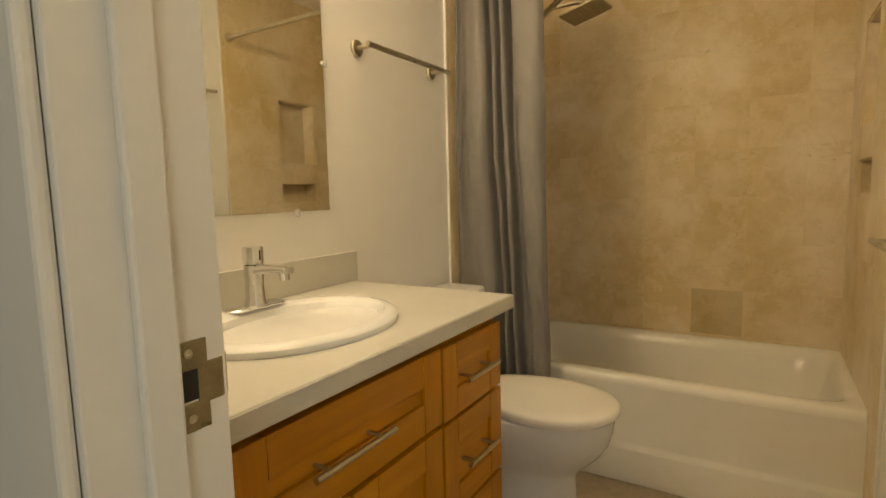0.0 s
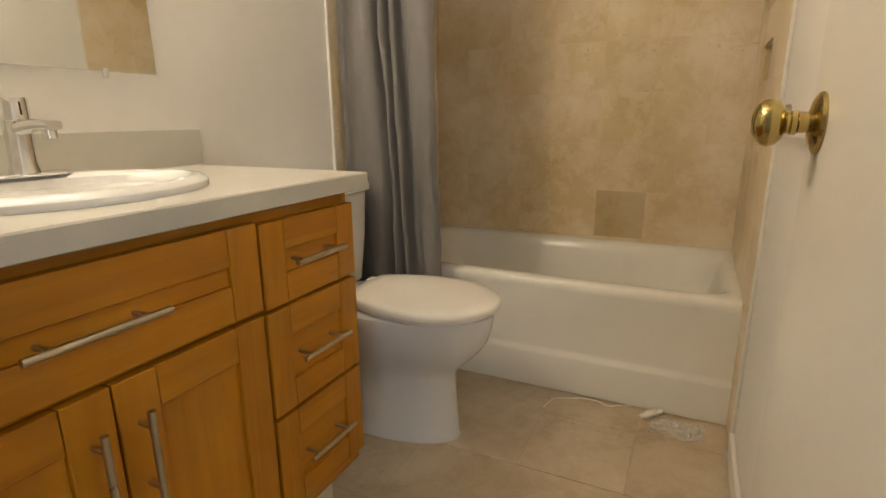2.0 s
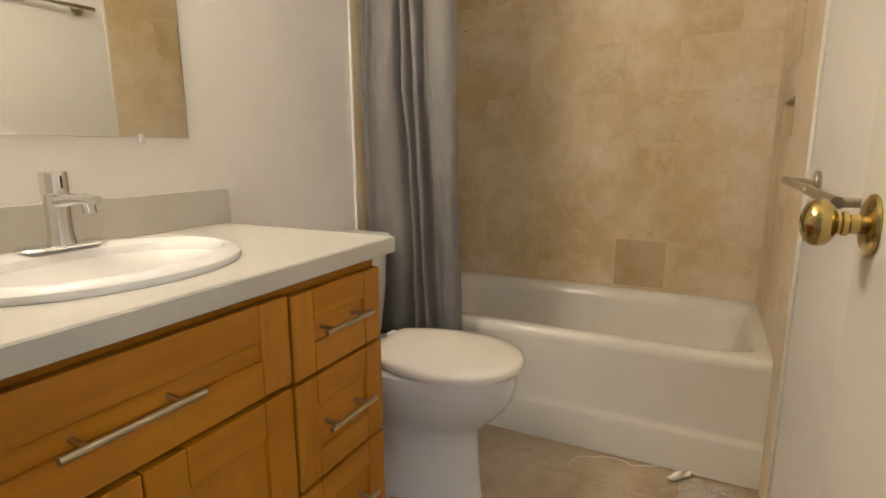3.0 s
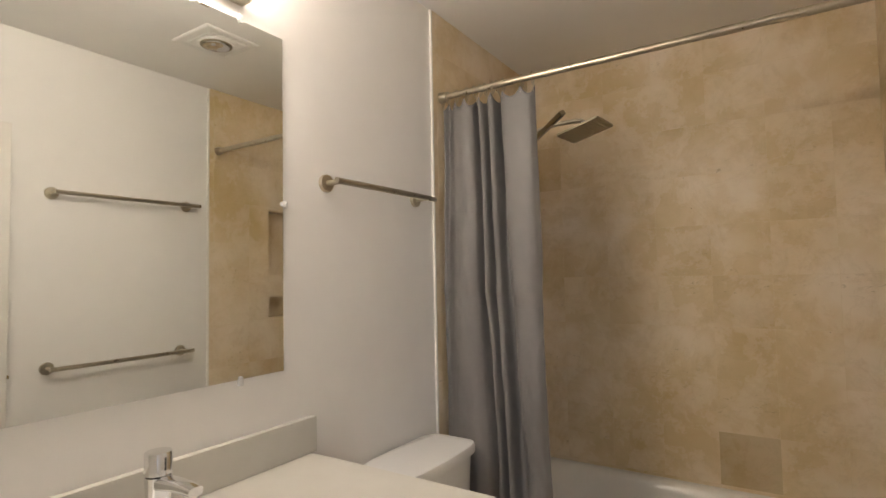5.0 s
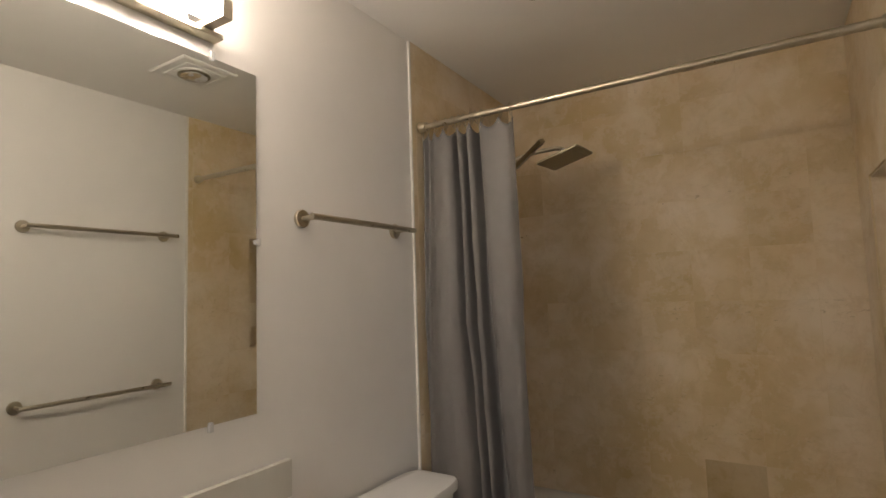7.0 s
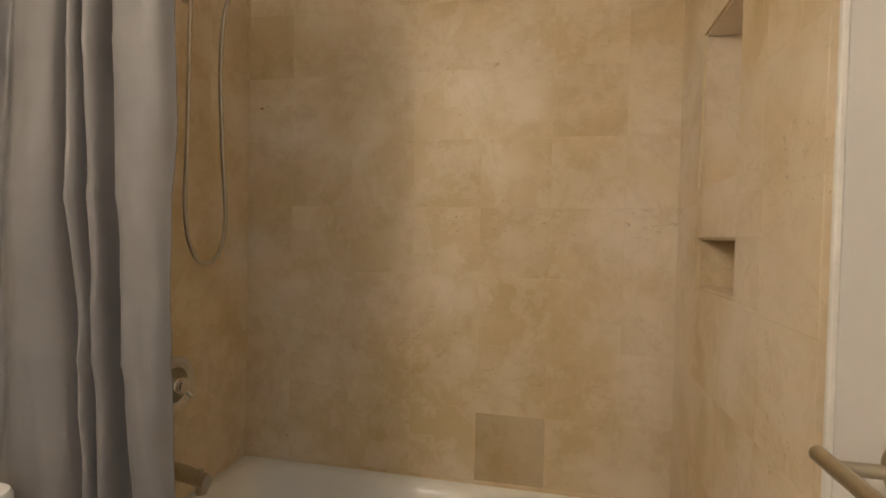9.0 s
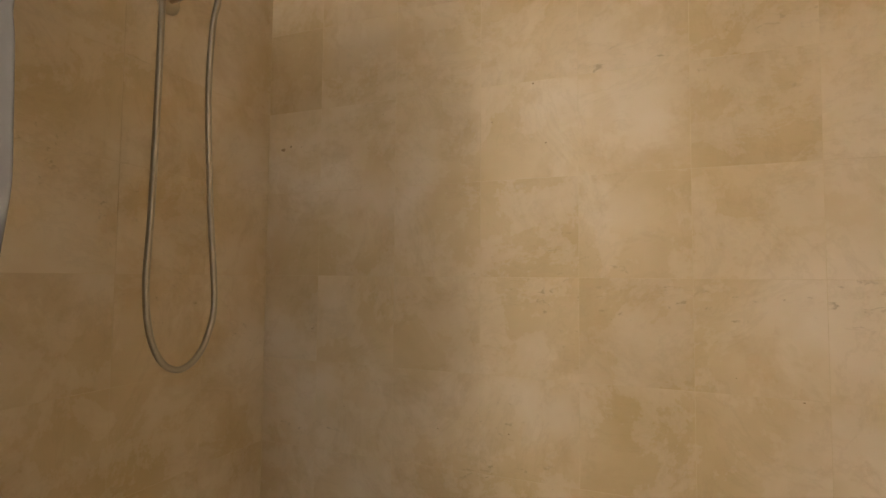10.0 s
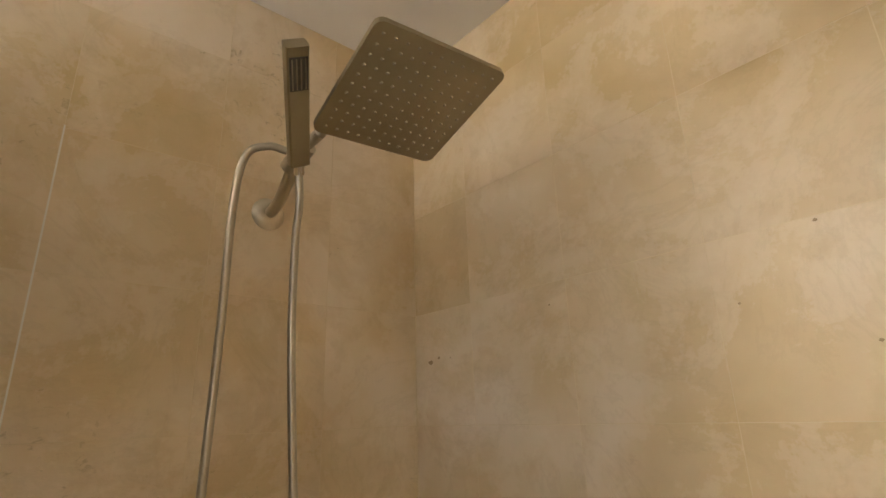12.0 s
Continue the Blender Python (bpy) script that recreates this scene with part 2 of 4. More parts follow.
M_FGROUT = simple("floor_grout", (0.50, 0.41, 0.29), 0.85, vary=0.15, scale=12, grain=0.3, gscale=200)
M_TUB = simple("tub_enamel", (0.82, 0.80, 0.74), 0.14, vary=0.015, scale=3, rvary=0.3)
M_CHINA = simple("vitreous_china", (0.76, 0.765, 0.76), 0.09, vary=0.015, scale=4, rvary=0.3)
M_SEAT = simple("seat_plastic", (0.84, 0.81, 0.75), 0.22, vary=0.015, scale=4)
M_CHROME = simple("chrome", (0.80, 0.80, 0.80), 0.10, 1.0, vary=0.02, scale=20, rvary=0.4)
M_NICKEL = simple("brushed_nickel", (0.54, 0.49, 0.39), 0.30, 1.0, vary=0.06, scale=30, grain=0.05, gscale=400)
M_DULL = simple("dull_nickel", (0.44, 0.39, 0.265), 0.36, 1.0, vary=0.06, scale=25, grain=0.05, gscale=400)
M_HOSE = simple("steel_hose", (0.48, 0.44, 0.36), 0.34, 1.0, vary=0.05, scale=30)
M_BRASS = simple("polished_brass", (0.54, 0.42, 0.17), 0.17, 1.0, vary=0.10, scale=25, rvary=0.5)
M_OLDBRASS = simple("tarnished_brass", (0.30, 0.26, 0.17), 0.36, 1.0, vary=0.25, scale=40, rvary=0.3)
M_HINGE = simple("painted_hinge", (0.55, 0.52, 0.46), 0.4, 0.6, vary=0.15, scale=60)
M_WOODY = wood("honey_wood_level", "y")
M_WOODZ = wood("honey_wood_upright", "z")
M_TOE = simple("toe_board", (0.62, 0.55, 0.42), 0.5, vary=0.1, scale=10)
M_QUARTZ = quartz("counter_quartz")
M_CURTAIN = simple("curtain_cloth", (0.184, 0.174, 0.165), 0.55, vary=0.06, scale=7, grain=0.12, gscale=700)
M_CAULK = simple("white_caulk", (0.80, 0.78, 0.72), 0.45, vary=0.05, scale=20)
# near-black that stands for the shade inside holes and gaps
M_RECESS_SHADE = simple("recess_shade", (0.02, 0.02, 0.018), 0.7)
M_RUBBER = simple("nozzle_rubber", (0.12, 0.115, 0.10), 0.6)
M_NUB = simple("nozzle_silicone", (0.36, 0.33, 0.24), 0.45)
M_CHIP = simple("stone_chip", (0.38, 0.27, 0.15), 0.8, vary=0.2, scale=80)
M_WHITE = simple("white_plastic", (0.80, 0.79, 0.75), 0.3, vary=0.03, scale=30)
M_LINT = simple("white_thread", (0.80, 0.77, 0.70), 0.8, vary=0.05, scale=40)
M_SHADE = glow("lit_glass_shade", LAMP_TINT, SHADE_GLOW)
M_HALLFLOOR = simple("hall_floor", (0.30, 0.23, 0.16), 0.5, vary=0.12, scale=9, grain=0.1)

mm_, nn_, ll_, bb_ = material("mirror_silver", 0.015, 1.0)
bb_.inputs["Base Color"].default_value = (0.86, 0.88, 0.85, 1)
M_MIRROR = mm_
mm_, nn_, ll_, bb_ = material("clear_plastic", 0.1)
bb_.inputs["Base Color"].default_value = (0.9, 0.9, 0.88, 1)
bb_.inputs["Transmission Weight"].default_value = 0.25
M_CLEAR = mm_
mm_, nn_, ll_, bb_ = material("thin_film", 0.18)
bb_.inputs["Base Color"].default_value = (0.92, 0.90, 0.85, 1)
bb_.inputs["Alpha"].default_value = 0.36
M_FILM = mm_

# ---- setting ----
T = 0.12
DOOR_L, DOOR_R, DOOR_H = 0.716, 1.438, 2.03
solid("floor", box(B(), -T, W + T, OUTER, BACK + T, -0.12, -0.0022), M_FGROUT, "brown stone tile floor with narrow joints", "floor", "structure")
solid("ceiling", box(B(), -T, W + T, FRONT, BACK + T, CEIL, CEIL + 0.1), M_CEIL, "off-white painted plaster ceiling", "ceiling", "structure")
solid("wall_west", box(B(), -T, 0, FRONT, BACK + T, -0.006, CEIL), M_WALL, "cream painted wall behind the vanity", "wall", "structure")
NY0, NY1 = 0.231, 0.526
bm = B()
box(bm, W, W + T, FRONT, NY0, -0.006, CEIL)
box(bm, W, W + T, NY1, BACK + T, -0.006, CEIL)
for z0, z1 in ((-0.006, 1.148), (1.277, 1.40), (1.794, CEIL)):
    box(bm, W, W + T, NY0, NY1, z0, z1)
box(bm, W + 0.095, W + T, NY0, NY1, 1.148, 1.794)
solid("wall_east", bm, M_WALL, "cream painted wall with towel bars", "wall", "structure")
solid("wall_north", box(B(), 0, W, BACK - 0.0058, BACK + T, -0.006, CEIL), M_GROUT, "back wall of the tub, under stone tiles", "wall", "structure")
bm = B()
box(bm, -T, DOOR_L - 0.02, OUTER, FRONT, -0.006, CEIL)
box(bm, DOOR_R + 0.02, W + T, OUTER, FRONT, -0.006, CEIL)
box(bm, DOOR_L - 0.02, DOOR_R + 0.02, OUTER, FRONT, DOOR_H + 0.02, CEIL)
solid("wall_south", bm, M_WALL, "cream painted wall with the doorway", "wall", "structure")

# the hall behind the doorway
bm = B()
box(bm, -0.6, -0.5, -3.5, OUTER, -0.006, CEIL)
solid("wall_hall_west", bm, M_WALL, "cream painted hall wall", "wall", "structure")
solid("wall_hall_east", box(B(), 2.3, 2.4, -3.5, OUTER, -0.006, CEIL), M_WALL, "cream painted hall wall", "wall", "structure")
bm = B()
box(bm, -0.6, 1.4, -3.5, -3.4, -0.006, CEIL)
box(bm, 2.2, 2.4, -3.5, -3.4, -0.006, CEIL)
box(bm, 1.4, 2.2, -3.5, -3.4, -0.006, 0.9)
box(bm, 1.4, 2.2, -3.5, -3.4, 2.05, CEIL)
solid("wall_hall_south", bm, M_WALL, "cream painted hall wall with a window opening", "wall", "structure")
bm = B()
box(bm, -0.6, -T, OUTER, FRONT, -0.006, CEIL)
box(bm, W + T, 2.4, OUTER, FRONT, -0.006, CEIL)
solid("wall_hall_north", bm, M_WALL, "cream painted hall wall", "wall", "structure")
solid("floor_hall", box(B(), -0.6, 2.4, -3.5, OUTER, -0.12, -0.002), M_HALLFLOOR, "brown hall floor", "floor", "structure")
solid("ceiling_hall", box(B(), -0.6, 2.4, -3.5, FRONT, CEIL + 0.001, CEIL + 0.1), M_CEIL, "off-white hall ceiling", "ceiling", "structure")

# door lining with its stop, and casings on both faces
frame_ob = thing("door_frame", (DOOR_L, FRONT, 0), "white enamelled door lining with a narrow stop", "door frame", kind="structure")
part("jamb", box(B(), DOOR_L - 0.02, DOOR_L, OUTER, FRONT + 0.004, 0, DOOR_H, 0.002), M_TRIM, frame_ob)
part("jamb", box(B(), DOOR_R, DOOR_R + 0.02, OUTER, FRONT + 0.004, 0, DOOR_H, 0.002), M_TRIM, frame_ob)
part("head", box(B(), DOOR_L - 0.02, DOOR_R + 0.02, OUTER, FRONT + 0.004, DOOR_H, DOOR_H + 0.02, 0.002), M_TRIM, frame_ob)
part("stop", box(B(), DOOR_L, DOOR_L + 0.011, FRONT - 0.078, FRONT - 0.045, 0, DOOR_H, 0.003), M_TRIM, frame_ob)
part("stop", box(B(), DOOR_R - 0.011, DOOR_R, FRONT - 0.078, FRONT - 0.045, 0, DOOR_H, 0.003), M_TRIM, frame_ob)
part("casing", box(B(), DOOR_L - 0.066, DOOR_L - 0.006, OUTER - 0.015, OUTER - 0.0004, 0, DOOR_H + 0.06, 0.005), M_TRIM, frame_ob)
part("casing", box(B(), DOOR_R + 0.006, DOOR_R + 0.066, OUTER - 0.015, OUTER - 0.0004, 0, DOOR_H + 0.06, 0.005), M_TRIM, frame_ob)
part("casing", box(B(), DOOR_L - 0.006, DOOR_R + 0.006, OUTER - 0.015, OUTER - 0.0004, DOOR_H + 0.006, DOOR_H + 0.06, 0.005), M_TRIM, frame_ob)

bm = B()
box(bm, W - 0.013, W, FRONT, EDGE - 0.006, 0, 0.085, 0.004)
solid("baseboard", bm, M_TRIM, "low white painted baseboard", "baseboard", "structure")


def caulk(x0, x1):
    solid("tile_trim", box(B(), x0, x1, EDGE - 0.011, EDGE, 0, CEIL, 0.003), M_CAULK,
          "white bead of caulk along the tile edge", "trim", "structure")


caulk(0.0, 0.010)
caulk(W - 0.010, W)

# ---- door ----
DX0, DX1, DFREE = 1.394, 1.429, -1.030
door = thing("door_1", (DX1, FRONT + 0.01, 0), "white enamelled flush door standing open against the wall", "door", kind="structure")
leaf = part("leaf", box(B(), DX0, DX1, FRONT + 0.012, DFREE, 0.012, 2.012, 0.002), M_DOOR, door)
KY, KZ = DFREE - 0.065, 1.028


def knob(x, way, name):
    """A turned brass knob on its rosette; way: -1 or 1 along x."""
    m = Matrix.Translation((x, KY, KZ)) @ Euler((0, radians(90 * way), 0)).to_matrix().to_4x4()
    k = part("rosette", lathe(B(), [(0.034, 0), (0.035, 0.002), (0.034, 0.005), (0.027, 0.009), (0.019, 0.011), (0.012, 0.012)], m, 40),
             M_BRASS, leaf, "polished brass rosette", True)
    prof = [(0.011, 0.010), (0.0115, 0.022), (0.014, 0.024), (0.014, 0.029), (0.012, 0.031), (0.013, 0.034), (0.019, 0.037),
            (0.0255, 0.043), (0.0275, 0.050), (0.0262, 0.057), (0.022, 0.063), (0.014, 0.067), (0.010, 0.068), (0.0095, 0.066), (0.003, 0.066)]
    part(name, lathe(B(), prof, m, 40), M_BRASS, leaf, "polished brass door knob", True)


knob(DX0, -1, "knob")
bm = B()
box(bm, 1.400, 1.423, DFREE, DFREE + 0.0015, KZ - 0.028, KZ + 0.028, 0.0005)
part("latch_plate", bm, M_OLDBRASS, leaf)
part("latch_bolt", box(B(), 1.406, 1.418, DFREE, DFREE + 0.010, KZ - 0.007, KZ + 0.007, 0.002), M_BRASS, leaf)
for z in (0.25, 1.05, 1.80):
    part("hinge", rod(B(), (DX1 + 0.003, FRONT + 0.006, z), (DX1 + 0.003, FRONT + 0.006, z + 0.085), 0.006, 12), M_OLDBRASS, door, smooth=True)

# strike plate let into the lining
strike = thing("strike_plate", (DOOR_L, FRONT - 0.022, 1.03), "tarnished brass strike plate with a curved lip", "strike plate")
bm = B()
X = DOOR_L + 0.0016
SY0, SY1, SZ0, SZ1 = FRONT - 0.052, FRONT - 0.016, 0.984, 1.066
box(bm, DOOR_L - 0.001, X, SY0, SY1, 1.040, SZ1, 0.0004, 1)
box(bm, DOOR_L - 0.001, X, SY0, SY1, SZ0, 1.010, 0.0004, 1)
box(bm, DOOR_L - 0.001, X, SY0, SY0 + 0.009, 1.010, 1.040)
part("plate", bm, M_OLDBRASS, strike)
bm = B()
prof = [(0.0, X), (0.010, X + 0.0006), (0.021, X + 0.0004), (0.030, X - 0.003), (0.036, X - 0.010), (0.038, X - 0.020)]
rings = []
for dy, x in prof:
    y = SY1 - 0.010 + dy
    rings.append([(x, y, 1.007), (x, y, 1.044), (x - 0.0016, y - 0.0004, 1.044), (x - 0.0016, y - 0.0004, 1.007)])
part("lip", loft(bm, rings), M_OLDBRASS, strike, "curved tarnished brass lip", True)
# no hole is cut: a dark sheet paints the shade of the latch pocket
part("pocket", box(B(), DOOR_L + 0.0001, DOOR_L + 0.0006, SY0 + 0.009, SY1 - 0.008, 1.012, 1.040), M_RECESS_SHADE, strike)
for z in (1.055, 0.996):
    part("screw", lathe(B(), [(0.0042, 0), (0.0040, 0.0008), (0.0012, 0.0011), (0.0006, 0.0004)],
                        Matrix.Translation((X, (SY0 + SY1) / 2, z)) @ Euler((0, radians(90), 0)).to_matrix().to_4x4(), 14), M_NICKEL, strike, smooth=True)

# ---- bathtub ----
tub = thing("bathtub", (W / 2, 0.38, 0), "white enamelled alcove bathtub with a stepped apron", "bathtub")


def oval(cx, cy, a, b, z, n=64, p=3.2):
    out = []
    for i in range(n):
        t = 2 * math.pi * i / n
        c, s = math.cos(t), math.sin(t)
        out.append(Vector((cx + a * math.copysign(abs(c) ** (2 / p), c), cy + b * math.copysign(abs(s) ** (2 / p), s), z)))
    return out


def frame_ring(x0, x1, y0, y1, z, n=64, p=90.0):
    return oval((x0 + x1) / 2, (y0 + y1) / 2, (x1 - x0) / 2, (y1 - y0) / 2, z, n, p)


TX0, TX1, TY1 = 0.006, W - 0.006, BACK - 0.004
cx, cy = W / 2, 0.402
rings = [frame_ring(TX0, TX1, 0.0055, TY1, TUB - 0.034), frame_ring(TX0, TX1, 0.0055, TY1, TUB - 0.024), frame_ring(TX0, TX1, 0.008, TY1, TUB - 0.012),
         frame_ring(TX0, TX1, 0.014, TY1, TUB - 0.004), frame_ring(TX0, TX1, 0.026, TY1 - 0.002, TUB),
         oval(cx, cy, 0.706, 0.336, TUB - 0.001, p=12), oval(cx, cy, 0.695, 0.322, TUB - 0.006, p=10), oval(cx, cy, 0.682, 0.309, TUB - 0.020, p=8), oval(cx, cy, 0.670, 0.298, TUB - 0.050, p=7),
         oval(cx, cy, 0.640, 0.278, TUB - 0.15, p=5.5), oval(cx, cy, 0.59, 0.250, TUB - 0.27, p=4.6), oval(cx, cy, 0.54, 0.215, TUB - 0.335, p=4),
         oval(cx, cy, 0.44, 0.15, TUB - 0.355, p=3.5), oval(cx, cy, 0.02, 0.02, TUB - 0.358, p=2)]
part("basin", loft(B(), rings, False, True), M_TUB, tub, smooth=True)
# apron: profile drawn across and swept along the tub
prof = [(0.0062, TUB - 0.030), (0.0075, TUB - 0.045), (0.016, 0.30), (0.025, 0.172), (0.023, 0.162), (0.015, 0.150), (0.012, 0.140), (0.014, 0.004), (0.050, 0.004), (0.050, TUB - 0.030)]
bm = B()
loft(bm, [[(x, y, z) for y, z in prof] for x in [TX0 + (TX1 - TX0) * i / 8 for i in range(9)]])
part("apron", bm, M_TUB, tub, smooth=True)
dm = Matrix.Translation((0.088, 0.40, 0.30)) @ Euler((0, radians(80), 0)).to_matrix().to_4x4()
part("overflow_plate", lathe(B(), [(0.034, 0), (0.034, 0.004), (0.028, 0.009), (0.004, 0.010)], dm, 28), M_CHROME, tub, "round chrome overflow plate", True)
part("drain", lathe(B(), [(0.030, 0), (0.030, 0.003), (0.024, 0.005), (0.003, 0.004)], Matrix.Translation((0.28, 0.40, TUB - 0.3575)), 28), M_CHROME, tub, smooth=True)

# ---- vanity ----
VY0, VY1 = FRONT + 0.004, -0.818
FX = 0.528                              # face of the carcass
vanity = thing("vanity_cabinet", (0.26, (VY0 + VY1) / 2, 0), "honey-stained wooden vanity with shaker fronts", "vanity")
bm = B()
box(bm, 0.004, FX, VY1 - 0.018, VY1, 0.15, 0.872, 0.001)
part("side_panel", bm, M_WOODZ, vanity)
part("side_panel", box(B(), 0.004, FX, VY0, VY0 + 0.018, 0.0, 0.872, 0.001), M_WOODZ, vanity)
part("face_frame", box(B(), FX - 0.02, FX, VY0 + 0.018, VY1 - 0.018, 0.15, 0.872, 0.001), M_WOODY, vanity)
part("bottom_panel", box(B(), 0.02, FX - 0.02, VY0 + 0.018, VY1 - 0.018, 0.13, 0.15), M_WOODY, vanity)
part("toe_board", box(B(), 0.004, 0.430, VY1 - 0.034, VY1 - 0.018, 0.0, 0.15), M_TOE, vanity, "pale recessed toe board")
part("toe_board", box(B(), 0.43, 0.445, VY0 + 0.018, VY1 - 0.018, 0.0, 0.148), M_TOE, vanity, "pale recessed toe board")


def shaker(name, y0, y1, z0, z1, stile, handle, parent):
    """A shaker front: two stiles, two rails, a sunk panel, and a bar pull."""
    x0, x1 = FX + 0.001, FX + 0.021
    front = part(name, box(B(), x0, x1 - 0.009, y0 + stile - 0.004, y1 - stile + 0.004, z0 + stile - 0.004, z1 - stile + 0.004),
                 M_WOODZ if "door" in name else M_WOODY, parent)
    for a, b in ((y0, y0 + stile), (y1 - stile, y1)):
        part("stile", box(B(), x0, x1, a, b, z0, z1, 0.0022), M_WOODZ, front)
    for a, b in ((z0, z0 + stile), (z1 - stile, z1)):
        part("rail", box(B(), x0, x1 - 0.0006, y0 + stile + 0.0012, y1 - stile - 0.0012, a, b, 0.0018), M_WOODY, front)
    (ya, za), (yb, zb) = handle
    hx = x1 + 0.030
    bm = B()
    rod(bm, (hx, ya, za), (hx, yb, zb), 0.0058, 18)
    for k in (0.17, 0.83):
        y, z = ya + (yb - ya) * k, za + (zb - za) * k
        rod(bm, (x1 - 0.009 if abs(y - (y0 + y1) / 2) < (y1 - y0) / 2 - stile and abs(z - (z0 + z1) / 2) < (z1 - z0) / 2 - stile else x1, y, z),
            (hx - 0.002, y, z), 0.0042, 12)
    part("handle", bm, M_NICKEL, front, "brushed nickel bar pull", True)
    return front


S = 0.062
DA, DB = -1.118, -0.822
for z0, z1 in ((0.673, 0.845), (0.437, 0.664), (0.190, 0.428)):
    zc = (z0 + z1) / 2
    yc = (DA + DB) / 2 - 0.004
    shaker("drawer_front", DA, DB, z0, z1, S, ((yc - 0.080, zc), (yc + 0.080, zc)), vanity)
shaker("drawer_front", -1.668, -1.125, 0.680, 0.851, S + 0.006, ((-1.537, 0.760), (-1.336, 0.760)), vanity)
shaker("cabinet_door", -1.424, -1.127, 0.190, 0.668, S + 0.006, ((-1.393, 0.460), (-1.393, 0.618)), vanity)
shaker("cabinet_door", -1.722, -1.428, 0.190, 0.668, S + 0.006, ((-1.463, 0.460), (-1.463, 0.618)), vanity)

# counter with a cut-out for the basin
CX, CY, CA, CB = 0.292, -1.300, 0.247, 0.205      # the basin's centre and half axes
CT = 0.914
top = thing("countertop", (0.27, -1.26, CT), "off-white speckled stone counter with a backsplash", "countertop")
bm = B()
cut = [Vector((CX + CB * 0.94 * math.cos(t), CY + CA * 0.94 * math.sin(t), 0)) for t in [2 * math.pi * i / 64 for i in range(64)]]
hx0, hx1, hy0, hy1 = 0.002, 0.576, FRONT + 0.002, -0.792
rim = []
for p in cut:
    d = p - Vector((CX, CY, 0))
    k = min([(hx1 - CX) / d.x if d.x > 1e-6 else 9e9, (hx0 - CX) / d.x if d.x < -1e-6 else 9e9,
             (hy1 - CY) / d.y if d.y > 1e-6 else 9e9, (hy0 - CY) / d.y if d.y < -1e-6 else 9e9])
    rim.append(Vector((CX, CY, 0)) + d * k)
for cxy in ((hx0, hy0), (hx0, hy1), (hx1, hy0), (hx1, hy1)):
    i = min(range(64), key=lambda j: (rim[j] - Vector((*cxy, 0))).length)
    rim[i] = Vector((*cxy, 0))
H3 = lambda ring, z: [Vector((p.x, p.y, z)) for p in ring]
inset = [Vector((min(max(p.x, hx0 + 0.003), hx1 - 0.003), min(max(p.y, hy0 + 0.003), hy1 - 0.003), 0)) for p in rim]
loft(bm, [H3(cut, CT - 0.038), H3(cut, CT), H3(inset, CT), H3(rim, CT - 0.003), H3(rim, CT - 0.036), H3(inset, CT - 0.038)], False, False)
part("slab", bm, M_QUARTZ, top)
part("backsplash", box(B(), 0.002, 0.021, FRONT + 0.002, -0.780, CT + 0.001, 1.010, 0.0015), M_QUARTZ, top)

basin = thing("sink_basin", (CX, CY, CT), "white oval drop-in china washbasin", "sink")


def ring(a, b, z, dx=0.0, n=72):
    return [Vector((CX + dx + b * math.cos(2 * math.pi * i / n), CY + a * math.sin(2 * math.pi * i / n), z)) for i in range(n)]


A_, B_ = CA, CB
part("bowl", loft(B(), [ring(A_ - 0.002, B_ - 0.002, CT - 0.001), ring(A_, B_, CT + 0.003), ring(A_ - 0.001, B_ - 0.001, CT + 0.012), ring(A_ - 0.008, B_ - 0.008, CT + 0.019),
                        ring(A_ - 0.022, B_ - 0.022, CT + 0.022), ring(A_ - 0.032, B_ - 0.044, CT + 0.021, 0.011), ring(A_ - 0.040, B_ - 0.056, CT + 0.014, 0.019),
                        ring(A_ - 0.048, B_ - 0.064, CT - 0.004, 0.021), ring(A_ - 0.068, B_ - 0.080, CT - 0.05, 0.020), ring(A_ - 0.105, B_ - 0.105, CT - 0.095, 0.015),
                        ring(A_ - 0.165, B_ - 0.145, CT - 0.120, 0.008), ring(0.02, 0.02, CT - 0.127)], True, True), M_CHINA, basin, smooth=True)
part("drain", lathe(B(), [(0.022, 0), (0.022, 0.003), (0.017, 0.004), (0.003, 0.003)], Matrix.Translation((CX, CY, CT - 0.1265)), 24), M_CHROME, basin, "chrome drain", True)
# a dark disc on the bowl stands for the shaded overflow hole
part("overflow_hole", lathe(B(), [(0.008, 0), (0.008, 0.002), (0.003, 0.002)], Matrix.Translation((CX + 0.140, CY, CT - 0.035)) @ Euler((0, radians(-75), 0)).to_matrix().to_4x4(), 18), M_RECESS_SHADE, basin)

# faucet
FXC, FYC, FZ = 0.138, -1.278, CT + 0.0215
tap = thing("faucet", (FXC, FYC, FZ), "chrome single-lever faucet on a long base plate", "faucet")
bm = B()
loft(bm, [[Vector((FXC + (0.027 - i) * math.cos(t), FYC + (0.052 if math.sin(t) > 0 else -0.052) + (0.027 - i) * math.sin(t), FZ + h)) for t in [2 * math.pi * (k + 0.5) / 40 for k in range(40)]]
          for i, h in ((0, 0), (0, 0.003), (0.002, 0.0055), (0.006, 0.0065))])
part("base_plate", bm, M_CHROME, tap, smooth=True)
bm = B()
lathe(bm, [(0.026, 0.006), (0.0255, 0.012), (0.0225, 0.022), (0.0215, 0.060), (0.0225, 0.085), (0.0235, 0.100), (0.0215, 0.1005)], Matrix.Translation((FXC, FYC, FZ)), 36)
part("body", bm, M_CHROME, tap, smooth=True)
bm = B()
lathe(bm, [(0.0225, 0.102), (0.0235, 0.103), (0.0238, 0.140), (0.0225, 0.1425), (0.006, 0.143)], Matrix.Translation((FXC, FYC, FZ)), 36)
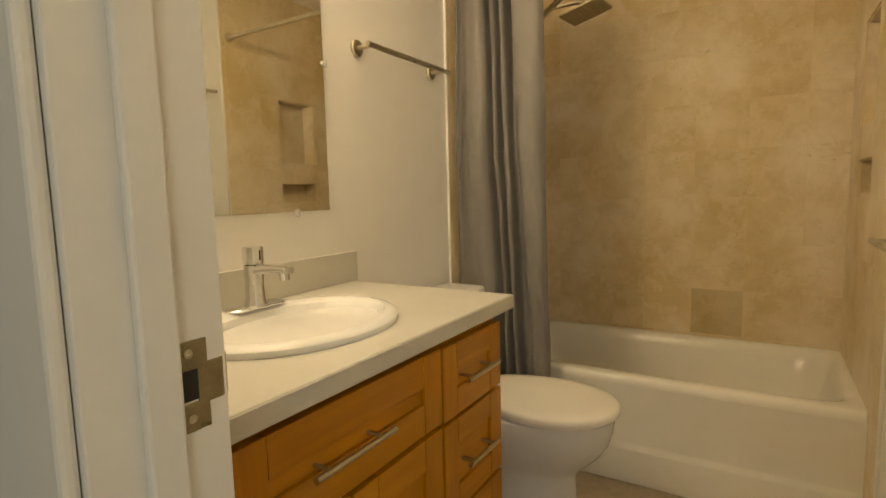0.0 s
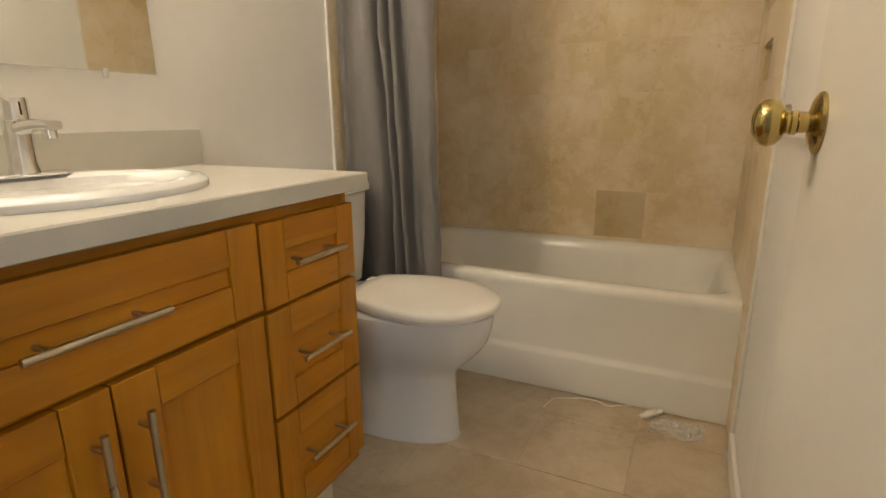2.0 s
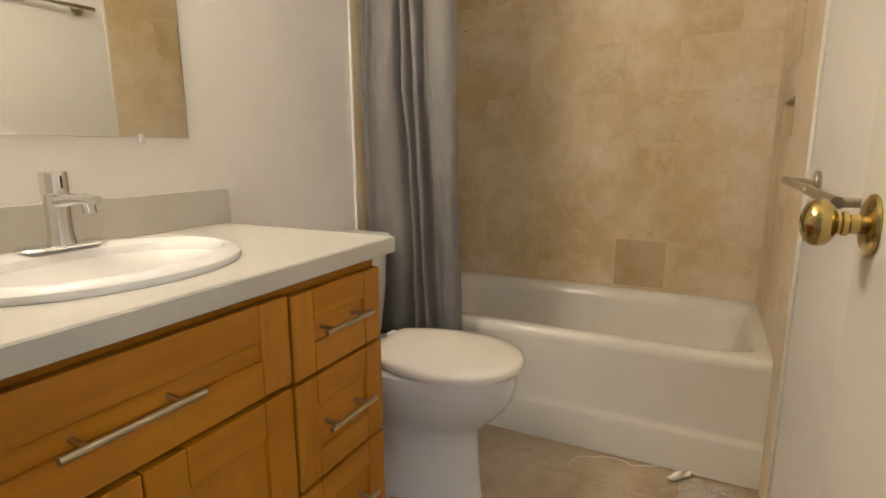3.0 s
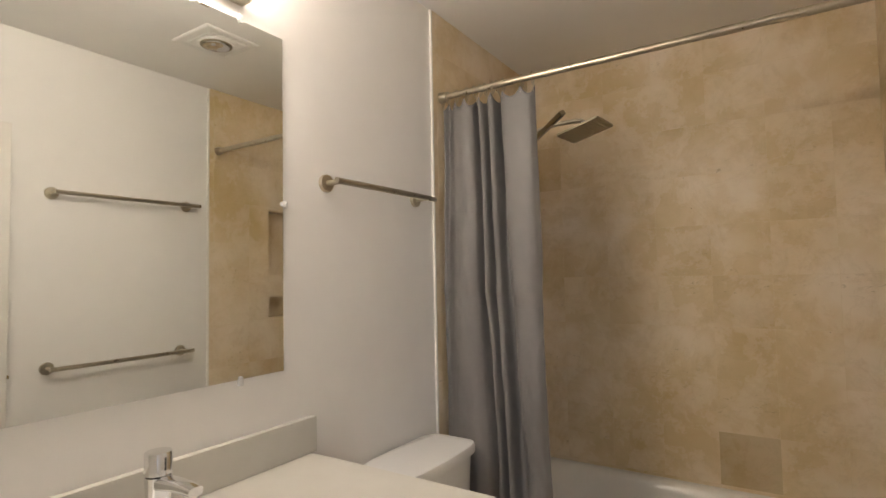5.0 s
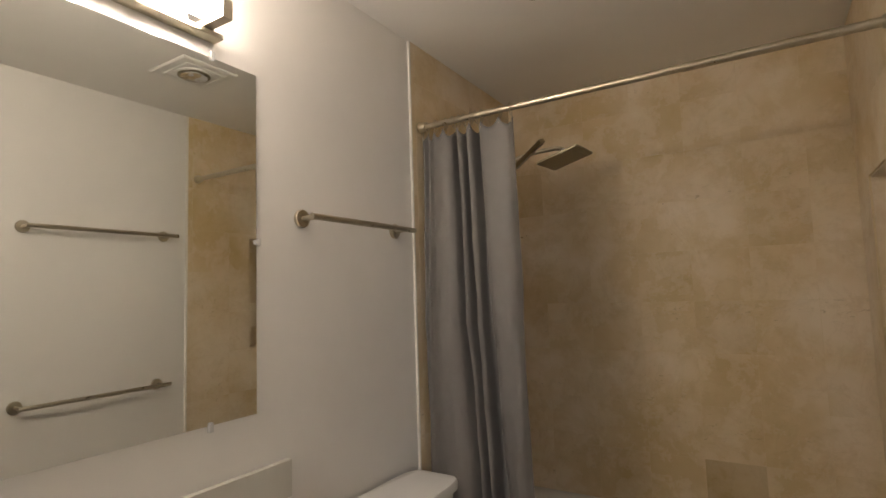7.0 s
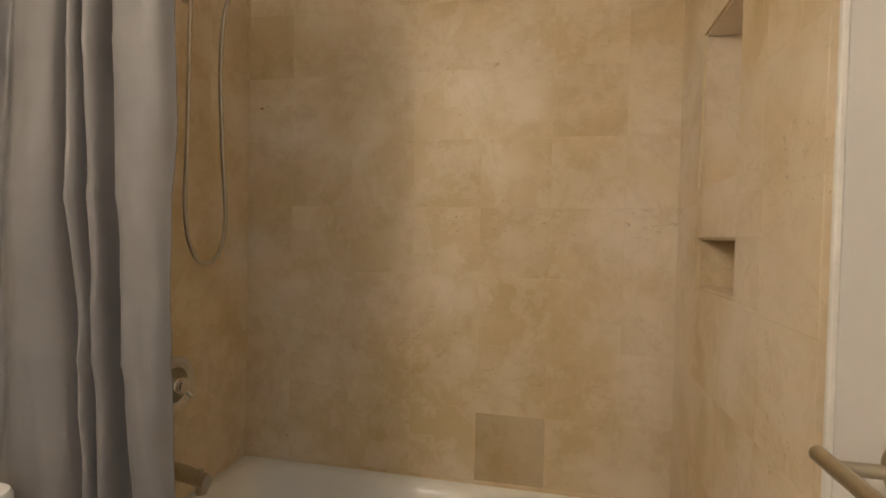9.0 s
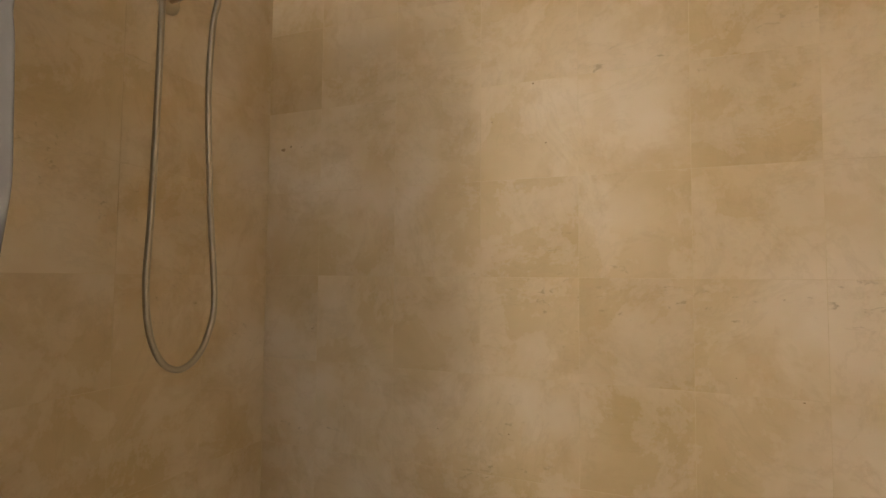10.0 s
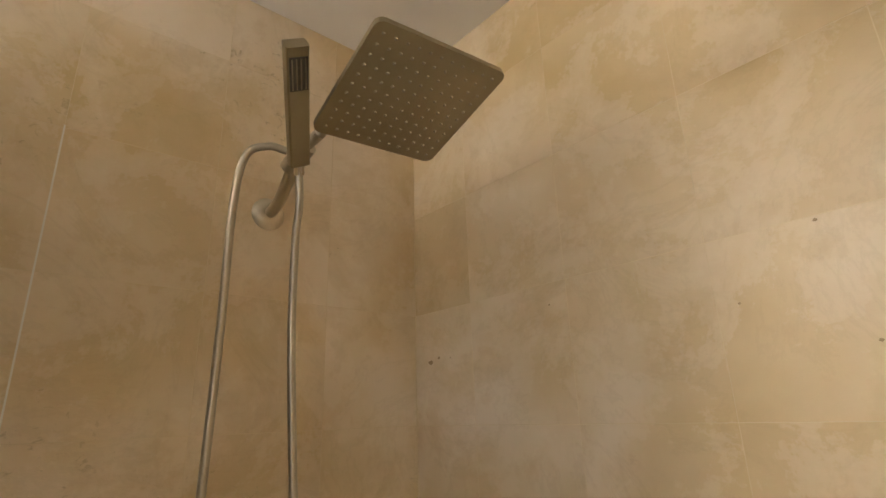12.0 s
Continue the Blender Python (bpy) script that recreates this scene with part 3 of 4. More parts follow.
part("lever_cap", bm, M_CHROME, tap, smooth=True)
# dark strip on the uncut cap, painted as the shade of a slot
part("cap_slot", box(B(), FXC + 0.0225, FXC + 0.0242, FYC - 0.0015, FYC + 0.0015, FZ + 0.112, FZ + 0.135), M_RECESS_SHADE, tap)
rings = []
for k in range(9):
    u = k / 8
    x = FXC + 0.010 + 0.108 * u
    zc = FZ + 0.088 + 0.010 * math.sin(u * 1.9) - 0.004 * u
    hw, hh = 0.0165 - 0.003 * u, 0.0125 - 0.0045 * u
    rings.append([Vector((x, FYC + hw * math.copysign(abs(math.cos(t)) ** 0.6, math.cos(t)), zc + hh * math.copysign(abs(math.sin(t)) ** 0.6, math.sin(t))))
                  for t in [2 * math.pi * i / 24 for i in range(24)]])
part("spout", loft(B(), rings), M_CHROME, tap, smooth=True)
part("aerator", rod(B(), (FXC + 0.102, FYC, FZ + 0.070), (FXC + 0.100, FYC, FZ + 0.088), 0.0115, 20), M_CHROME, tap, smooth=True)

# ---- toilet ----
TC = -0.420
toilet = thing("toilet", (0.38, TC, 0), "white china two-piece toilet with its lid down", "toilet")


def egg(x0, x1, w, z, n=56, cy=TC, sq=2.0):
    """A plan outline with a blunt back and a rounded front."""
    out = []
    x1, w = x1 + 0.013, w * 1.03
    xm = x0 + (x1 - x0) * 0.42
    for i in range(n):
        t = 2 * math.pi * i / n
        c, s = math.cos(t), math.sin(t)
        p = 2.0 if c > 0 else 2.9
        out.append(Vector((xm + (x1 - xm if c > 0 else xm - x0) * math.copysign(abs(c) ** (2 / p), c), cy + w * math.copysign(abs(s) ** (2 / p), s), z)))
    return out


rings = [egg(0.13, 0.636, 0.116, 0.0), egg(0.13, 0.638, 0.117, 0.008), egg(0.135, 0.632, 0.113, 0.025), egg(0.14, 0.626, 0.110, 0.10), egg(0.14, 0.620, 0.108, 0.20),
         egg(0.14, 0.622, 0.109, 0.232), egg(0.14, 0.636, 0.115, 0.252), egg(0.14, 0.664, 0.126, 0.278), egg(0.14, 0.700, 0.147, 0.315), egg(0.14, 0.727, 0.163, 0.355),
         egg(0.14, 0.740, 0.172, 0.40), egg(0.14, 0.745, 0.175, 0.432), egg(0.145, 0.744, 0.174, 0.445), egg(0.16, 0.73, 0.165, 0.450)]
part("bowl", loft(B(), rings), M_CHINA, toilet, smooth=True)


def lid_ring(x0, x1, w, z, n=64):
    """The lid's outline: a narrow squared back, widest past the middle, a long rounded front."""
    out = []
    xm = x0 + (x1 - x0) * 0.56
    for i in range(n):
        t = 2 * math.pi * i / n
        c, s = math.cos(t), math.sin(t)
        if c > 0:
            out.append(Vector((xm + (x1 - xm) * c, TC + w * s, z)))
        else:
            k = abs(c) ** 0.55
            out.append(Vector((xm - (xm - x0) * k, TC + w * math.copysign(abs(s) ** 0.10, s) * (1 - 0.34 * k ** 2.0), z)))
    return out


part("seat", loft(B(), [lid_ring(0.300, 0.752, 0.174, 0.4525), lid_ring(0.298, 0.757, 0.177, 0.455), lid_ring(0.298, 0.757, 0.177, 0.461), lid_ring(0.302, 0.752, 0.173, 0.4625)]), M_SEAT, toilet, smooth=True)
part("lid", loft(B(), [lid_ring(0.292, 0.768, 0.183, 0.4645), lid_ring(0.288, 0.775, 0.187, 0.467), lid_ring(0.287, 0.777, 0.188, 0.478), lid_ring(0.289, 0.774, 0.186, 0.486), lid_ring(0.296, 0.766, 0.179, 0.4915),
                       lid_ring(0.33, 0.72, 0.150, 0.4945), lid_ring(0.42, 0.62, 0.08, 0.496)]),
     M_SEAT, toilet, "closed glossy white lid", True)
for dy in (-0.075, 0.075):
    part("lid_hinge", box(B(), 0.262, 0.292, TC + dy - 0.022, TC + dy + 0.022, 0.451, 0.486, 0.007, 3), M_SEAT, toilet, smooth=True)


def tank_ring(x1, hw, z, n=56):
    out = []
    for i in range(n):
        t = 2 * math.pi * i / n
        c, s = math.cos(t), math.sin(t)
        x0 = 0.012
        xm = (x0 + x1) / 2
        bow = 0.012 * (1 - (abs(math.copysign(abs(s) ** 0.25, s))) ** 2) if c > 0 else 0
        out.append(Vector((xm + (x1 - x0) / 2 * math.copysign(abs(c) ** 0.28, c) + bow, TC + hw * math.copysign(abs(s) ** 0.28, s), z)))
    return out


part("tank", loft(B(), [tank_ring(0.165, 0.170, 0.44), tank_ring(0.178, 0.180, 0.452), tank_ring(0.190, 0.198, 0.62), tank_ring(0.196, 0.204, 0.780)]), M_CHINA, toilet, smooth=True)
part("tank_lid", loft(B(), [tank_ring(0.200, 0.208, 0.7805), tank_ring(0.208, 0.216, 0.785), tank_ring(0.208, 0.216, 0.806), tank_ring(0.204, 0.212, 0.814), tank_ring(0.17, 0.18, 0.818)]), M_CHINA, toilet, smooth=True)

# ---- mirror ----
MY0, MY1, MZ0, MZ1 = -1.517, -0.880, 1.147, 2.032
mirror = thing("wall_mirror", (0.004, (MY0 + MY1) / 2, MZ0), "frameless rectangular mirror held by clear clips", "mirror")
part("glass", box(B(), 0.0015, 0.006, MY0, MY1, MZ0, MZ1, 0.0008, 1), M_MIRROR, mirror)


def clip(y, z, dy, dz):
    bm = B()
    box(bm, 0.0005, 0.011, y - 0.006, y + 0.006, z - 0.009, z + 0.009, 0.002)
    box(bm, 0.0065, 0.011, y - 0.005 + dy * 0.008, y + 0.005 + dy * 0.008, z - 0.006 + dz * 0.008, z + 0.006 + dz * 0.008, 0.002)
    rod(bm, (0.010, y, z), (0.0125, y, z), 0.003, 10)
    part("clip", bm, M_CLEAR, mirror, "clear plastic mirror clip")


for y in (-1.010, -1.500):
    clip(y, MZ0 - 0.006, 0, 1)
    clip(y, MZ1 + 0.006, 0, -1)
clip(MY1 + 0.006, 1.584, -1, 0)

# ---- light over the mirror ----
light = thing("vanity_light", (0.02, -1.25, 2.08), "brushed nickel vanity light with lit white glass shades", "wall light")
LY0, LY1 = -1.70, -1.002
part("back_plate", box(B(), 0.001, 0.018, LY0 + 0.01, LY1 - 0.01, 2.083, 2.19, 0.002), M_CHROME, light)
part("rail", box(B(), 0.001, 0.040, LY0, LY1, 2.070, 2.083, 0.002), M_NICKEL, light)
for i in range(4):
    y = -1.085 - 0.185 * i
    bm = B()
    box(bm, 0.018, 0.112, y + 0.030, y + 0.056, 2.086, 2.102, 0.001)
    box(bm, 0.096, 0.112, y + 0.030, y + 0.056, 2.102, 2.132, 0.001)
    part("arm", bm, M_NICKEL, light)
    part("shade", box(B(), 0.046, 0.128, y - 0.061, y + 0.023, 2.091, 2.158, 0.010, 3), M_SHADE, light, "glowing white glass shade", True)

# ---- cabinet on the wall beside the doorway ----
cab = thing("medicine_cabinet", (0.30, FRONT, 1.26), "white painted wall cabinet with a hinged door", "cabinet")
KX0, KX1, KZ0, KZ1 = 0.06, 0.540, 1.262, 2.10
part("body", box(B(), KX0, KX1, FRONT + 0.001, -1.686, KZ0, KZ1, 0.002), M_TRIM, cab)
# near-black slab between body and door, in place of the gap's shade
part("gap", box(B(), KX0 + 0.01, KX1 - 0.002, -1.686, -1.682, KZ0 + 0.01, KZ1 - 0.01), M_RECESS_SHADE, cab, "near-black filler painted as the shade behind the door")
part("door", box(B(), KX0, KX1, -1.682, -1.660, KZ0, KZ1, 0.003), M_TRIM, cab)
for z in (1.36, 1.90):
    part("hinge", box(B(), KX1 - 0.008, KX1 + 0.002, -1.689, -1.676, z, z + 0.06, 0.001), M_HINGE, cab, "small steel hinge")

# ---- towel bars ----


def towel_bar(xw, way, y0, y1, z, over0, over1, label):
    """A round bar on two posts with disc flanges; way points into the room."""
    ob = thing("towel_bar", (xw, (y0 + y1) / 2, z), label, "towel bar", "brushed nickel towel bars")
    off = 0.066
    for y in (y0, y1):
        m = Matrix.Translation((xw, y, z)) @ Euler((0, radians(90 * way), 0)).to_matrix().to_4x4()
        part("flange", lathe(B(), [(0.0255, 0), (0.0262, 0.002), (0.0262, 0.009), (0.0245, 0.0115), (0.009, 0.012)], m, 36), M_NICKEL, ob, smooth=True)
        part("post", lathe(B(), [(0.0075, 0.010), (0.0075, off - 0.004), (0.006, off)], m, 20), M_NICKEL, ob, smooth=True)
    bm = B()
    rod(bm, (xw + way * off, y0 - over0, z), (xw + way * off, y1 + over1, z), 0.0092, 24)
    part("bar", bm, M_NICKEL, ob, smooth=True)
    return ob


towel_bar(0.0005, 1, -0.722, -0.280, 1.662, 0.020, 0.036, "brushed nickel towel bar above the toilet")
towel_bar(W - 0.0005, -1, -0.873, -0.285, 1.762, 0.010, 0.042, "brushed nickel towel bar high on the wall")
towel_bar(W - 0.0005, -1, -0.880, -0.311, 1.034, 0.010, 0.036, "brushed nickel towel bar low on the wall")

# ---- shower rod and curtain ----
RY, RZ = -0.106, 2.084
srod = thing("shower_rod", (W / 2, RY, RZ), "brushed steel shower curtain rod between the walls", "curtain rod")
bm = B()
rod(bm, (0.012, RY, RZ), (0.98, RY, RZ), 0.0115, 24)
part("tube", bm, M_NICKEL, srod, smooth=True)
part("tube", rod(B(), (0.96, RY, RZ), (W - 0.012, RY, RZ), 0.0130, 24), M_NICKEL, srod, smooth=True)
for x, way in ((0.0105, 1), (W - 0.0105, -1)):
    m = Matrix.Translation((x, RY, RZ)) @ Euler((0, radians(90 * way), 0)).to_matrix().to_4x4()
    part("end_cap", lathe(B(), [(0.021, 0), (0.0215, 0.004), (0.020, 0.018), (0.0165, 0.030), (0.013, 0.031)], m, 28), M_NICKEL, srod, smooth=True)

curtain = thing("shower_curtain", (0.21, RY, 0.24), "grey cloth shower curtain drawn aside in loose folds", "shower curtain")
# folds as (share of the cloth's run, x at the rod and at the hem, depth at the rod and at the hem)
FOLDS = [(0.00, 0.000, 0.000, 0.010, 0.012), (0.05, 0.020, 0.008, -0.018, -0.026), (0.10, 0.034, 0.028, 0.004, -0.046), (0.18, 0.070, 0.085, -0.020, -0.066), (0.27, 0.114, 0.150, -0.027, -0.068),
         (0.33, 0.142, 0.200, -0.012, -0.040), (0.37, 0.148, 0.224, 0.026, 0.006), (0.41, 0.156, 0.234, 0.020, 0.008), (0.45, 0.172, 0.242, -0.022, -0.022), (0.49, 0.187, 0.254, -0.016, -0.020),
         (0.53, 0.191, 0.266, 0.020, 0.012), (0.57, 0.200, 0.272, 0.012, 0.010), (0.61, 0.214, 0.280, -0.025, -0.026), (0.65, 0.232, 0.292, -0.018, -0.022), (0.70, 0.240, 0.304, 0.030, 0.030),
         (0.76, 0.248, 0.334, 0.026, 0.036), (0.81, 0.264, 0.354, -0.012, -0.006), (0.88, 0.322, 0.374, -0.022, -0.022), (0.95, 0.370, 0.398, -0.016, -0.018), (1.00, 0.389, 0.417, 0.006, 0.010)]


def along(u, k):
    """Column k of the folds at share u, on a smooth line."""
    i = max(n for n in range(len(FOLDS) - 1) if FOLDS[n][0] <= u)
    a, b = FOLDS[i], FOLDS[i + 1]
    p, q = FOLDS[max(0, i - 1)], FOLDS[min(len(FOLDS) - 1, i + 2)]
    h = b[0] - a[0]
    t = (u - a[0]) / h
    m0 = (b[k] - p[k]) / max(1e-6, b[0] - p[0]) * h
    m1 = (q[k] - a[k]) / max(1e-6, q[0] - a[0]) * h
    return (2 * t ** 3 - 3 * t * t + 1) * a[k] + (t ** 3 - 2 * t * t + t) * m0 + (3 * t * t - 2 * t ** 3) * b[k] + (t ** 3 - t * t) * m1


def cloth(u, z):
    """A place on the cloth; u along its width, z its height."""
    h = max(0.0, (2.04 - z) / 1.8)
    g = min(1, h * 2.5)
    w = min(1.0, max(0.0, u + 0.010 * noise.noise((u * 3.5, z * 1.3, 31.0)) * g * math.sin(math.pi * u)))
    low = min(1.0, h) ** 1.15
    x = along(w, 1) + (along(w, 2) - along(w, 1)) * low
    d = along(w, 3) + (along(w, 4) - along(w, 3)) * low
    x += (0.012 * noise.noise((u * 2.2, z * 1.4, 3.7)) + 0.004 * noise.noise((u * 12.0, z * 3.5, 9.1))) * g * math.sin(math.pi * u) ** 0.5
    d += (0.016 * noise.noise((u * 4.5 + z * 0.8, z * 1.9, 1.3)) + 0.011 * noise.noise((u * 9.0 - z * 1.5, z * 4.2, 6.3)) + 0.0035 * noise.noise((u * 22.0 + z * 3.0, z * 12.0, 2.3))) * g
    # creases across where the cloth was folded in its packet
    for zc in CREASES:
        d -= 0.0045 * math.exp(-abs(z - zc - 0.010 * noise.noise((u * 4, zc, 0))) / 0.012) * g
    return Vector((max(0.010, 0.014 + x), RY + 0.004 + d, z))


CREASES = (1.62, 1.33, 1.02, 0.62)
bm = B()
NU, NV = 260, 130
grid = []
for j in range(NV + 1):
    row = []
    for i in range(NU + 1):
        u = i / NU
        sag = 0.022 * abs(math.sin(math.pi * 11 * u)) ** 0.8
        z = 2.058 - sag * 1.5 - (2.058 - 0.235 - 0.006 * math.sin(u * 17)) * j / NV
        row.append(bm.verts.new(cloth(u, z)))
    grid.append(row)
for a, b in zip(grid, grid[1:]):
    for i in range(NU):
        bm.faces.new((a[i], a[i + 1], b[i + 1], b[i]))
cl = part("cloth", bm, M_CURTAIN, curtain, smooth=True)
cl.modifiers.new("thickness", "SOLIDIFY").thickness = 0.0012
for i in range(12):
    u = min(0.985, max(0.012, i / 11))
    p = cloth(u, 2.045)
    pts = [Vector((p.x, p.y, 2.032)), Vector((p.x, (p.y + RY) / 2 + 0.006, 2.050)), Vector((p.x, RY + 0.014, RZ - 0.012)), Vector((p.x, RY + 0.0155, RZ + 0.004)), Vector((p.x, RY, RZ + 0.0165)),
           Vector((p.x, RY - 0.0155, RZ + 0.004)), Vector((p.x + 0.002, RY - 0.010, RZ - 0.02)), Vector((p.x + 0.002, (p.y + RY) / 2 - 0.006, 2.055))]
    solid("curtain_hook", tube(B(), smooth_line(pts, 5), 0.0019, 6), M_NICKEL, "thin bent wire hook over the curtain rod", "curtain hook", smooth=True, at=(p.x, RY, 2.05), group="curtain hooks")

# ---- shower ----
arm = thing("shower_set", (0.0, 0.416, 1.970), "brushed nickel square rain shower with a hand shower", "shower")
fl = Matrix.Translation((0.006, 0.416, 1.970)) @ Euler((0, radians(90), 0)).to_matrix().to_4x4()
part("wall_flange", lathe(B(), [(0.031, 0), (0.031, 0.003), (0.026, 0.009), (0.015, 0.013), (0.012, 0.0135)], fl, 36), M_NICKEL, arm, smooth=True)
DV = Vector((0.160, 0.396, 2.022))       # diverter
part("arm", tube(B(), smooth_line([(0.008, 0.416, 1.970), (0.050, 0.414, 1.974), (0.110, 0.405, 1.992), DV], 6), 0.0105, 16), M_NICKEL, arm, smooth=True)
bm = B()
rod(bm, DV + Vector((-0.02, -0.002, -0.018)), DV + Vector((0.03, 0.004, 0.006)), 0.0165, 20)
part("diverter", bm, M_NICKEL, arm, smooth=True)
HC = Vector((0.412, 0.436, 2.010))       # middle of the rain head
turn = Matrix.Translation(HC) @ Euler((0, radians(-14), 0)).to_matrix().to_4x4() @ Euler((0, 0, radians(-5))).to_matrix().to_4x4()
BALL = turn @ Vector((0, 0, 0.034))
part("extension_arm", tube(B(), smooth_line([DV + Vector((0.02, 0.002, 0.004)), (0.26, 0.416, 2.050), (0.36, 0.432, 2.058), (0.395, 0.436, 2.054), BALL], 6), 0.0095, 16), M_NICKEL, arm, smooth=True)
head = part("rain_head", bm_apply(box(B(), -0.097, 0.097, -0.097, 0.097, -0.004, 0.004), turn, 0.012), M_DULL, arm, "square brushed nickel rain shower head")
bm = B()
lathe(bm, [(0.024, 0.004), (0.022, 0.010), (0.013, 0.014), (0.0125, 0.020), (0.017, 0.024), (0.0185, 0.032), (0.016, 0.040), (0.008, 0.045)], turn, 24)
part("ball_joint", bm, M_CHROME, head, smooth=True)
bm = B()
for i in range(11):
    for j in range(11):
        m = turn @ Matrix.Translation((-0.082 + 0.0164 * i, -0.082 + 0.0164 * j, -0.004)) @ Euler((radians(180), 0, 0)).to_matrix().to_4x4()
        bmesh.ops.create_cone(bm, cap_ends=True, segments=8, radius1=0.0026, radius2=0.0017, depth=0.004, matrix=m)
part("nozzle", bm, M_NUB, head, "rows of small pale rubber nozzles", kind="stuff")

# hand shower leaning in its holder
HB, HT = Vector((0.196, 0.385, 1.990)), Vector((0.362, 0.296, 2.064))
zax = (HT - HB).normalized()
fac = Vector((0.62, 0.1, -0.78))
fac = (fac - zax * fac.dot(zax)).normalized()
hm = Matrix((fac.cross(zax), fac, zax)).transposed().to_4x4()
hm.translation = HB
L = (HT - HB).length
hand_set = part("hand_shower", bm_apply(box(B(), -0.0155, 0.0155, -0.010, 0.010, 0, L), hm, 0.003), M_DULL, arm, "slim square hand shower")
part("spray_plate", bm_apply(box(B(), -0.0125, 0.0125, 0.0095, 0.0112, L - 0.064, L - 0.014), hm, 0.0), M_RUBBER, hand_set, "dark ribbed spray plate")
bm = B()
for i in range(4):
    box(bm, -0.0098 + 0.0060 * i, -0.0082 + 0.0060 * i, 0.0108, 0.0122, L - 0.062, L - 0.016)
bmesh.ops.transform(bm, matrix=hm, verts=bm.verts)
part("spray_rib", bm, M_NICKEL, hand_set, kind="stuff")
part("holder", tube(B(), [DV + Vector((0.008, -0.004, -0.008)), Vector((0.180, 0.391, 2.006)), HB + zax * 0.012], 0.012, 16), M_NICKEL, arm, smooth=True)
part("hose_nut", rod(B(), HB - zax * 0.022 + Vector((0, 0, 0)), HB, 0.0088, 12), M_CHROME, arm, smooth=True)
tail = HB - zax * 0.022
pts = [DV + Vector((-0.004, -0.014, 0.004)), DV + Vector((-0.014, -0.042, 0.008)), (0.128, 0.326, 2.012), (0.114, 0.318, 1.93), (0.108, 0.319, 1.73), (0.106, 0.316, 1.50), (0.106, 0.310, 1.34), (0.112, 0.318, 1.245), (0.120, 0.340, 1.192),
       (0.128, 0.372, 1.174), (0.130, 0.410, 1.190), (0.130, 0.440, 1.235), (0.130, 0.455, 1.31), (0.130, 0.436, 1.51), (0.134, 0.418, 1.73), (0.150, 0.408, 1.88), tail - Vector((0.010, -0.008, 0.050)), tail]
part("hose", tube(B(), even(smooth_line(pts, 40), 0.0024), 0.0066, 12, 0.05), M_HOSE, arm, "ribbed steel shower hose", True)

valve = thing("shower_valve", (0.0, 0.386, 0.812), "round chrome shower valve plate with a lever", "shower valve")
vm_ = Matrix.Translation((0.007, 0.386, 0.812)) @ Euler((0, radians(90), 0)).to_matrix().to_4x4()
part("plate", lathe(B(), [(0.082, 0), (0.083, 0.003), (0.080, 0.008), (0.066, 0.012), (0.060, 0.010), (0.040, 0.012), (0.020, 0.016)], vm_, 48), M_DULL, valve, smooth=True)
part("rim", lathe(B(), [(0.0835, 0.002), (0.085, 0.006), (0.081, 0.012), (0.073, 0.0145), (0.064, 0.0125), (0.060, 0.0108)], vm_, 48), M_CHROME, valve, "polished chrome rim", True)
part("hub", lathe(B(), [(0.024, 0.012), (0.024, 0.040), (0.021, 0.046), (0.006, 0.047)], vm_, 28), M_CHROME, valve, smooth=True)
part("lever", tube(B(), [Vector((0.040, 0.386, 0.812)), Vector((0.047, 0.400, 0.792)), Vector((0.052, 0.412, 0.776))], 0.009, 14), M_CHROME, valve, smooth=True)
spout = thing("tub_spout", (0.0, 0.377, 0.562), "brushed nickel tub spout with a diverter pull", "tub spout")
rings = []
for k in range(10):
    u = k / 9
    rr = 0.024 - 0.003 * u
    c = Vector((0.006 + 0.128 * u, 0.377, 0.562 - 0.020 * u * u))
    rings.append([c + Vector((0, rr * math.cos(t), rr * math.sin(t) * (1 + 0.15 * (t > math.pi) * u))) for t in [2 * math.pi * i / 24 for i in range(24)]])
part("body", loft(B(), rings), M_NICKEL, spout, smooth=True)
part("mouth", rod(B(), (0.116, 0.377, 0.507), (0.116, 0.377, 0.532), 0.016, 20), M_NICKEL, spout, smooth=True)
part("diverter_pull", rod(B(), (0.116, 0.377, 0.562), (0.116, 0.377, 0.579), 0.005, 12), M_NICKEL, spout, smooth=True)

# ---- ceiling ----
vent = thing("heat_lamp", (0.928, -0.465, CEIL), "square white ceiling heat lamp, switched off", "ceiling light")
VX, VY = 0.928, -0.465
bm = B()
loft(bm, [[Vector((VX + s * math.copysign(1, c), VY + s * math.copysign(1, d), z)) for c, d in ((-1, -1), (1, -1), (1, 1), (-1, 1))]
          for s, z in ((0.126, CEIL - 0.0005), (0.126, CEIL - 0.004), (0.118, CEIL - 0.008), (0.094, CEIL - 0.009), (0.091, CEIL - 0.006), (0.087, CEIL - 0.006), (0.084, CEIL - 0.010))], True, True)
part("grille", bm, M_WHITE, vent)
vmx = Matrix.Translation((VX, VY, CEIL)) @ Euler((radians(180), 0, 0)).to_matrix().to_4x4()
part("collar", lathe(B(), [(0.076, 0.0095), (0.076, 0.014), (0.066, 0.015), (0.064, 0.0098)], vmx, 40), M_WHITE, vent, smooth=True)
part("bulb_ring", lathe(B(), [(0.066, 0.0102), (0.066, 0.0165), (0.056, 0.017), (0.055, 0.0104)], vmx, 40), M_OLDBRASS, vent, "dark metal ring", True)
